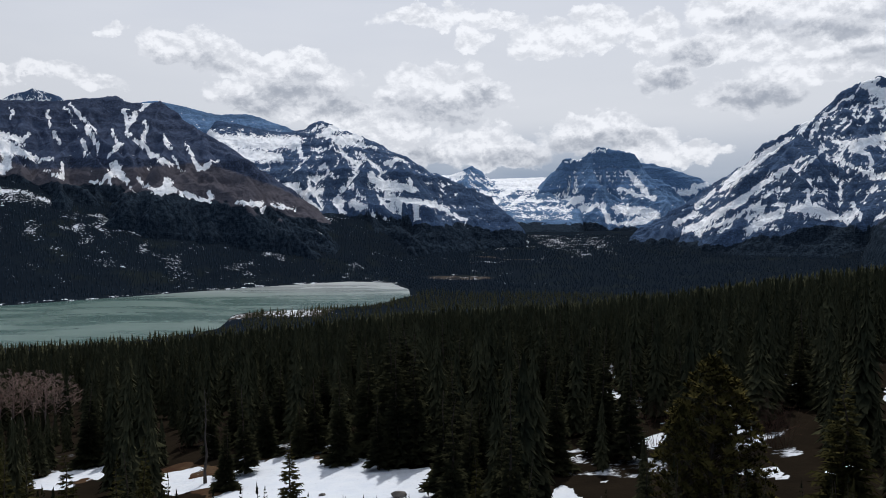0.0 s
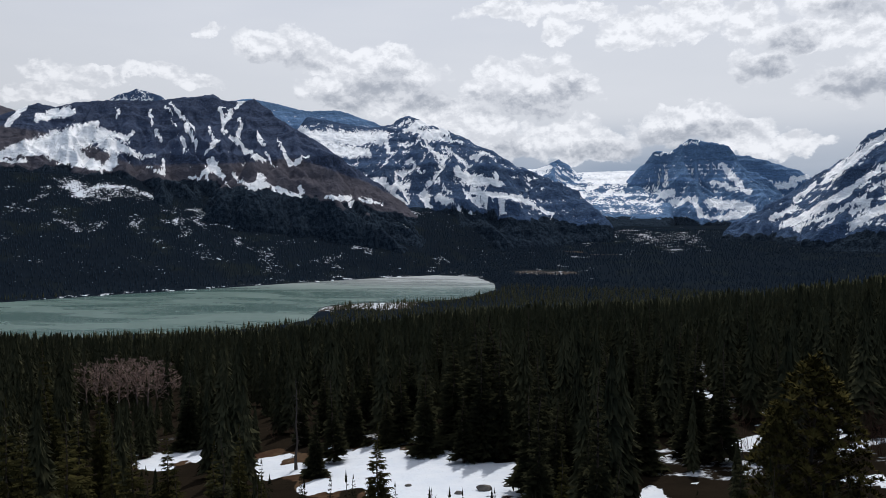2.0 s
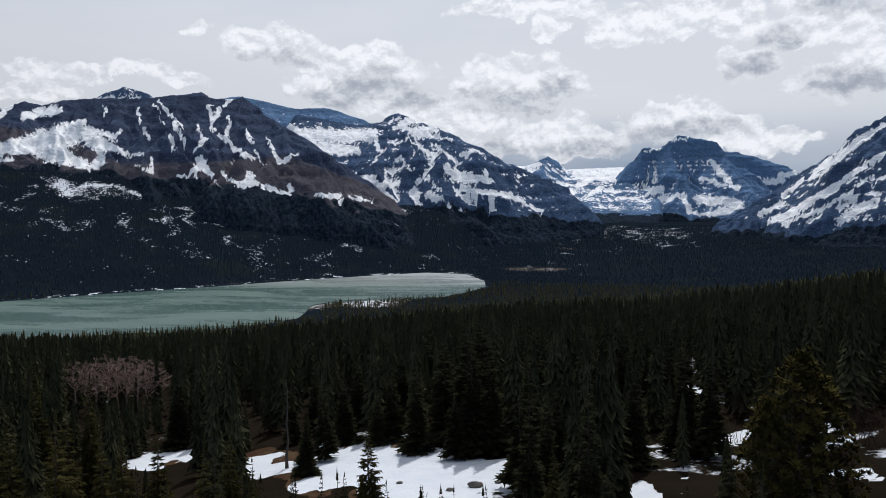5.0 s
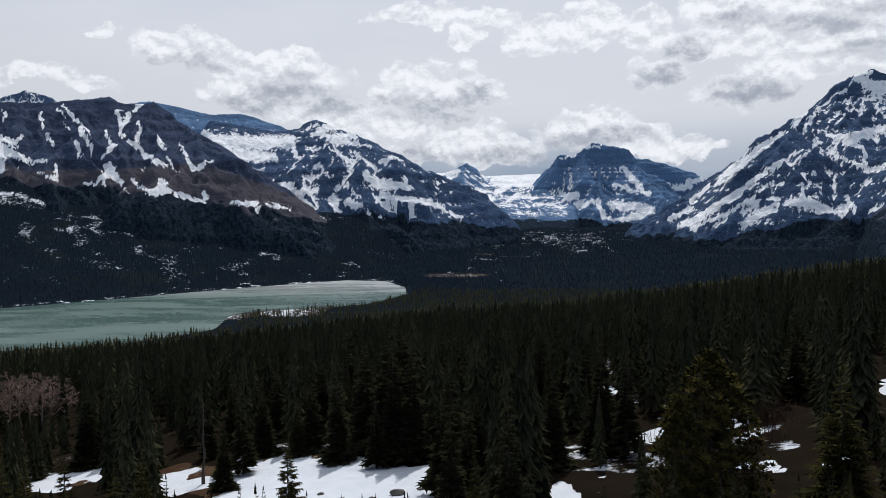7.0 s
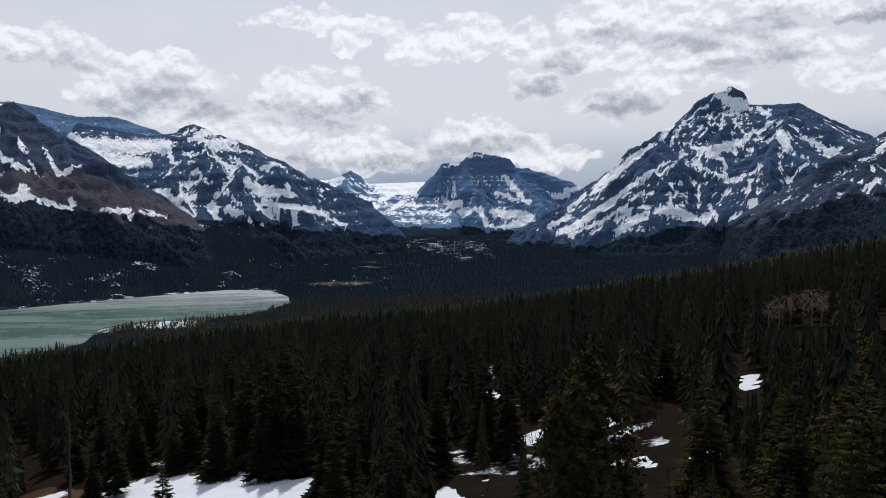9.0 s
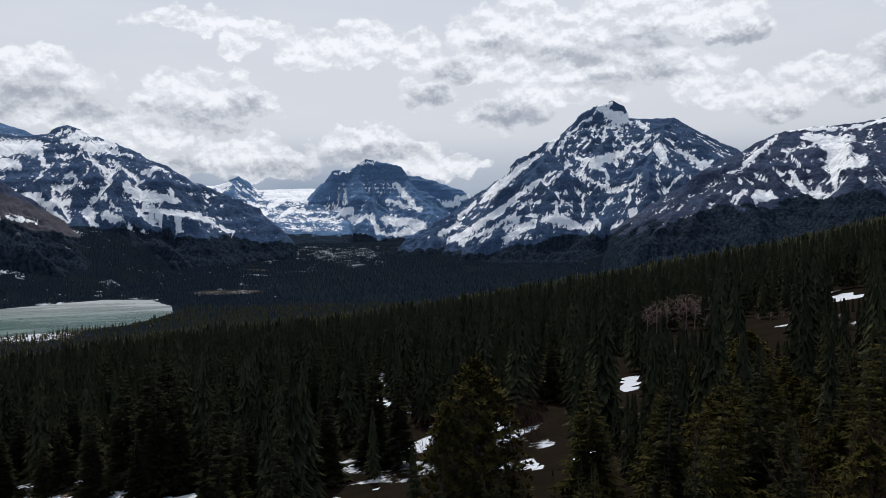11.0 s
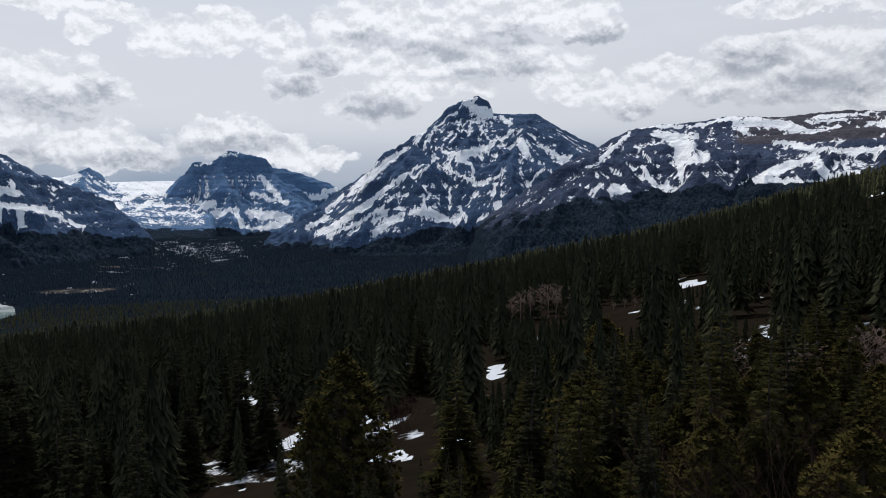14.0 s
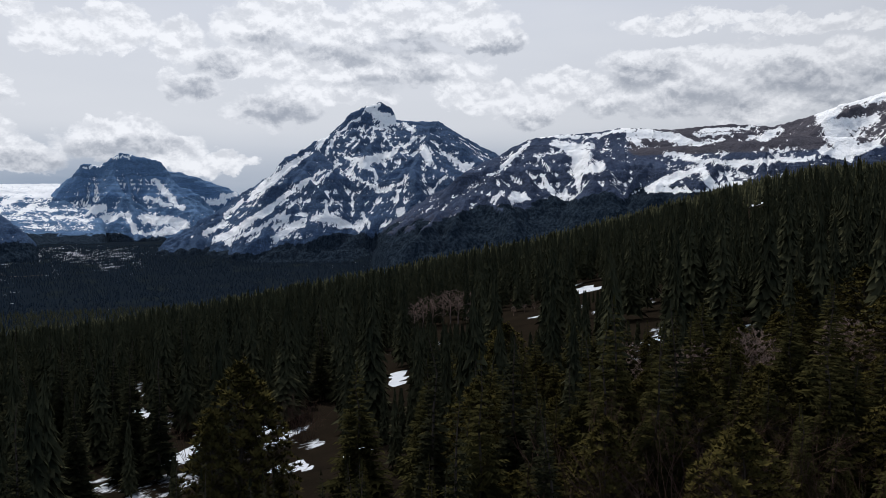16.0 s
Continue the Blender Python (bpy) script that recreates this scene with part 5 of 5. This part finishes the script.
for i, (a, r, d, w) in enumerate(DARK_ROW + DARK_BACK):
    placed(a, r, d, SPIRES[i % 4], w, 1.5)
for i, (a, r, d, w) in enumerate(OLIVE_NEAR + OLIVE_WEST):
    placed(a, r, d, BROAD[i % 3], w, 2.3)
for a, r, d, w in ((-9.9, -282, 55, 14), (49.6, -196, 34, 30), (46.2, -176, 42, 30), (54.4, -190, 36, 30)):
    placed(a, r, d, RUSTY, w, 1.9)
placed(19.2, -177, 30, PINES, 72, 2.25)
placed(20.8, -205, 31, PINES, 52, 2.25)
placed(17.4, -236, 29, PINES, 42, 2.25)
placed(-17.3, -213, 49, SNAG)
placed(47.6, -118, 78, SNAG)
for i, (a, r, d) in enumerate(GROVE):
    placed(a, r, d, ASPENS[i % 3], 26, 1.4)
for i, (a, r, d) in enumerate(BUSHES):
    placed(a, r, d, SHRUBS[i % 2])
for a, r, d in STEMS:
    placed(a, r, d, SAPLINGS)


# ---- the rest of the wood ----
# gaps through which the bare groves show: bearings, distance, rise below which trees stay
SIGHTS = [(-32, -25.8, 83, -0.225), (31.2, 36.3, 102, -0.125), (38.6, 41.2, 98, -0.135), (51.2, 53.0, 34, -0.185), (55, 58, 34, -0.170), (60.6, 63.6, 35, -0.150)]


def keep_low(x, y, h):
    """Trees before the bare groves and the open patches stay low enough to show them."""
    d, az, z = np.hypot(x, y), np.degrees(np.arctan2(x, y)), ground_z(x, y)
    for a0, a1, far, low in SIGHTS:
        h = np.where((az > a0) & (az < a1) & (d < far), np.minimum(h, low * d - z), h)
    for gaz, gd, a, b, _ in GLADES:
        near = max(gd - 0.4 * b, 6)
        low = ground_z(*[np.array([v]) for v in plan(gaz, near)])[0] / near
        half = np.degrees(np.arctan2(a * 0.8, gd)) + np.degrees(0.5 / d)
        h = np.where((np.abs(az - gaz) < half) & (d < gd), np.minimum(h, low * d - z), h)
    return h


def in_glade(x, y):
    """Whether a tree would stand in an open patch."""
    return glade_field(x, y) > 0.0


def scatter(n, d0, d1, az0, az1, gap):
    """Places spread evenly over a wedge, none nearer than gap to another."""
    d = np.sqrt(rng.uniform(d0 * d0, d1 * d1, n))
    a = rng.uniform(az0, az1, n)
    x, y = plan(a, d)
    cell = {}
    keep = np.zeros(n, bool)
    for i in range(n):
        k = (int(x[i] // gap), int(y[i] // gap))
        if k not in cell:
            cell[k] = 1
            keep[i] = True
    return x[keep], y[keep]


def fill_near():
    x, y = scatter(2700, 19, 64, -41, 68, 2.3)
    h = np.where(rng.random(len(x)) < 0.3, rng.uniform(3.0, 5.5, len(x)), rng.uniform(5.5, 9.0, len(x)))
    d, az = np.hypot(x, y), np.degrees(np.arctan2(x, y))
    z = ground_z(x, y)
    cap = hill_rise(az) - 0.012 - 0.05 * smooth(-d, -55, -30) - 0.12 * smooth(-d, -32, -18)
    h = keep_low(x, y, np.minimum(h, (cap * d - z)))
    bad = in_glade(x, y) | (h < np.where(az > 28, 1.1, 3.0))
    t = np.array(taken)
    count, rest = 0, []
    for i in np.argsort(d):
        if bad[i] or np.min(np.hypot(t[:, 0] - x[i], t[:, 1] - y[i])) < 1.4:
            continue
        if count >= 95:
            if rng.random() < 0.72:
                rest.append(i)
            continue
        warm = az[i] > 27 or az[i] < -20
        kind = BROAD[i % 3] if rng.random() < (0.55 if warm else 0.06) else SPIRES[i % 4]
        kind.put(x[i], y[i], float(h[i]), float(rng.uniform(0.8, 1.15)), rng.random() * 360, (rng.normal(0, 1.5), rng.normal(0, 1.5)))
        count += 1
    # bushy young trees crowd the slope below the path of sight to the north
    x2, y2 = scatter(1500, 20, 62, 36, 68, 1.9)
    h2 = keep_low(x2, y2, rng.uniform(2.4, 5.2, len(x2)))
    d2, az2 = np.hypot(x2, y2), np.degrees(np.arctan2(x2, y2))
    h2 = np.minimum(h2, (hill_rise(az2) - 0.02 - 0.17 * smooth(-d2, -44, -20)) * d2 - ground_z(x2, y2))
    open_spot = in_glade(x2, y2)
    more = 0
    for i in np.argsort(d2):
        if more >= 150 or open_spot[i] or h2[i] < 1.0:
            continue
        kind = PINES if rng.random() < 0.30 else BROAD[i % 3]
        kind.put(x2[i], y2[i], float(h2[i]), float(rng.uniform(1.0, 1.5)), rng.random() * 360, (rng.normal(0, 2.0), rng.normal(0, 2.0)))
        more += 1
    rest = np.array(rest)
    joined_wood("dense spruces between the nearer trees", x[rest], y[rest], h[rest], h[rest] * 0.14 * rng.uniform(0.8, 1.25, len(rest)), 28, 18, FOREST)



def star_tree(tiers, points):
    """A small tree of stacked ragged skirts, unit high and of unit half width."""
    v, f = [], []
    for i in range(tiers):
        s = i / tiers
        top = min(1.0, 0.10 + 0.95 * (s + 1.55 / tiers))
        low = 0.06 + 0.92 * s
        r = (1 - s) ** 0.9 + 0.05
        n = len(v)
        v.append((0, 0, top if i < tiers - 1 else 1.0))
        turn = rng.random() * 6.28
        for k in range(points):
            t = turn + 6.283 * k / points
            q = r * (1.0 if k % 2 else 0.6) * rng.uniform(0.70, 1.2)
            v.append((math.cos(t) * q, math.sin(t) * q, low + rng.uniform(-0.02, 0.05) + (0.0 if k % 2 else 0.04)))
        f += [(n, n + 1 + k, n + 1 + (k + 1) % points) for k in range(points)]
    return np.array(v), np.array(f)


def joined_wood(label, x, y, h, r, tiers, points, mat, kinds=5):
    """One mesh of many trees."""
    z = ground_z(x, y)
    pick = rng.integers(0, kinds, len(x))
    turn = rng.random(len(x)) * 6.283
    vs, fs, n = [], [], 0
    for k in range(kinds):
        tv, tf = star_tree(tiers, points)
        i = np.where(pick == k)[0]
        if len(i) == 0:
            continue
        c, s = np.cos(turn[i])[:, None], np.sin(turn[i])[:, None]
        px = (tv[None, :, 0] * c - tv[None, :, 1] * s) * r[i][:, None] + x[i][:, None]
        py = (tv[None, :, 0] * s + tv[None, :, 1] * c) * r[i][:, None] + y[i][:, None]
        pz = tv[None, :, 2] * h[i][:, None] + z[i][:, None] - 0.2
        vs.append(np.stack([px, py, pz], -1).reshape(-1, 3))
        fs.append((tf[None] + (np.arange(len(i)) * len(tv))[:, None, None] + n).reshape(-1, 3))
        n += len(i) * len(tv)
    me = mesh_of("conifer_wood", np.concatenate(vs), np.concatenate(fs), mat, None, tiers < 5)
    tagged(new("conifer_wood", me), label, "forest", kind="stuff")


def wood_belt(label, n, d0, d1, az0, az1, gap, tall, tiers, points, mat, slim=0.17, keep=None):
    x, y = scatter(n, d0, d1, az0, az1, gap)
    h = rng.uniform(*tall, len(x)) * (0.72 + 0.28 * rng.random(len(x)))
    d, az = np.hypot(x, y), np.degrees(np.arctan2(x, y))
    if d1 < 700:
        h = np.minimum(h, (hill_rise(az) - brow_drop(az) + rng.uniform(-0.006, 0.004, len(x))) * d - ground_z(x, y))
    h = keep_low(x, y, h) if d1 < 320 else h
    ok = (~in_glade(x, y) if d1 < 700 else np.ones(len(x), bool)) & (h > 1.2)
    if keep is not None:
        ok &= keep(x, y)
    x, y, h = x[ok], y[ok], h[ok]
    joined_wood(label, x, y, h, h * slim * rng.uniform(0.75, 1.25, len(x)), tiers, points, mat)


def dry_land(x, y):
    s = lake_distance(x, y)
    a, d = np.degrees(np.arctan2(x, y)), np.hypot(x, y)
    marsh = ((a - 1) / 3.6) ** 2 + ((d - 1850) / 70) ** 2 < 0.7
    spit = ((a + 12) / 3.2) ** 2 + ((d - 1240) / 42) ** 2 < 0.7
    head = (a > -17.5) & (a < -2) & (d < 1560) & (s < 26)
    return (s > 9) & ~marsh & ~spit & ~head


def far_slope(x, y):
    """Woods on the slopes under the ranges thin out upwards."""
    a, z = np.degrees(np.arctan2(x, y)), ground_z(x, y)
    glade = fbm(x / 60, y / 60, 6.0, 4) + 1.2 * (fbm(x / 26, y / 26, 7.0, 4, 0.6) - 0.5)
    thin = np.where(a < 5, 0.25 + smooth(z, -90, 60) * 0.5, 0.5)
    return dry_land(x, y) & (rng.random(len(x)) > thin * smooth(glade, 0.46, 0.60)) & (z < 140)


fill_near()
wood_belt("dense dark spruce wood on the hillside", 6000, 61, 165, -41, 68, 3.2, (5.0, 11.0), 28, 20, FOREST, 0.135)
wood_belt("dense dark spruce wood on the middle slope", 12000, 165, 300, -40, 68, 3.3, (5.0, 11.5), 12, 10, FOREST, 0.13)
wood_belt("dense dark spruce wood towards the brow", 24000, 300, 600, -40, 69, 4.2, (5.0, 12.0), 4, 6, FOREST, 0.125)
wood_belt("dark conifer wood between the hill and the lake", 26000, 560, 1500, -44, 16, 5.0, (6.0, 12.0), 2, 5, FOREST, 0.15, dry_land)
wood_belt("dark conifer wood on the valley floor", 22000, 1300, 2700, -4, 44, 8.2, (7.0, 11.0), 2, 5, HAZED_WOOD, 0.20, far_slope)
wood_belt("dark conifer wood on the slope across the lake", 30000, 1440, 2450, -42, 2, 6.2, (7.0, 11.0), 2, 5, HAZED_WOOD, 0.18, far_slope)
wood_belt("scattered conifers on the snowy knolls up the valley", 9000, 2400, 3400, -3, 32, 8.5, (8.0, 12.0), 2, 5, HAZED_WOOD, 0.20, far_slope)


def stones():
    for az, d, size in ((-3.3, 39.0, 0.32), (-5.2, 38.5, 0.16), (-9.0, 41.0, 0.14), (-1.6, 39.5, 0.13)):
        bm = bmesh.new()
        bmesh.ops.create_icosphere(bm, subdivisions=2, radius=1.0)
        for v in bm.verts:
            v.co *= 1 + 0.35 * (noise.noise(v.co * 1.3 + Vector((az, d, 0))))
            v.co = Vector((v.co.x * size * 1.3, v.co.y * size, v.co.z * size * 0.7))
        me = bpy.data.meshes.new("boulder")
        bm.to_mesh(me)
        bm.free()
        me.materials.append(STONE)
        x, y = plan(az, d)
        ob = tagged(new("boulder", me), "dark stone poking out of the snow", "stone", "stones in the snow")
        ob.location = (x, y, stands(x, y) + size * 0.25)


stones()
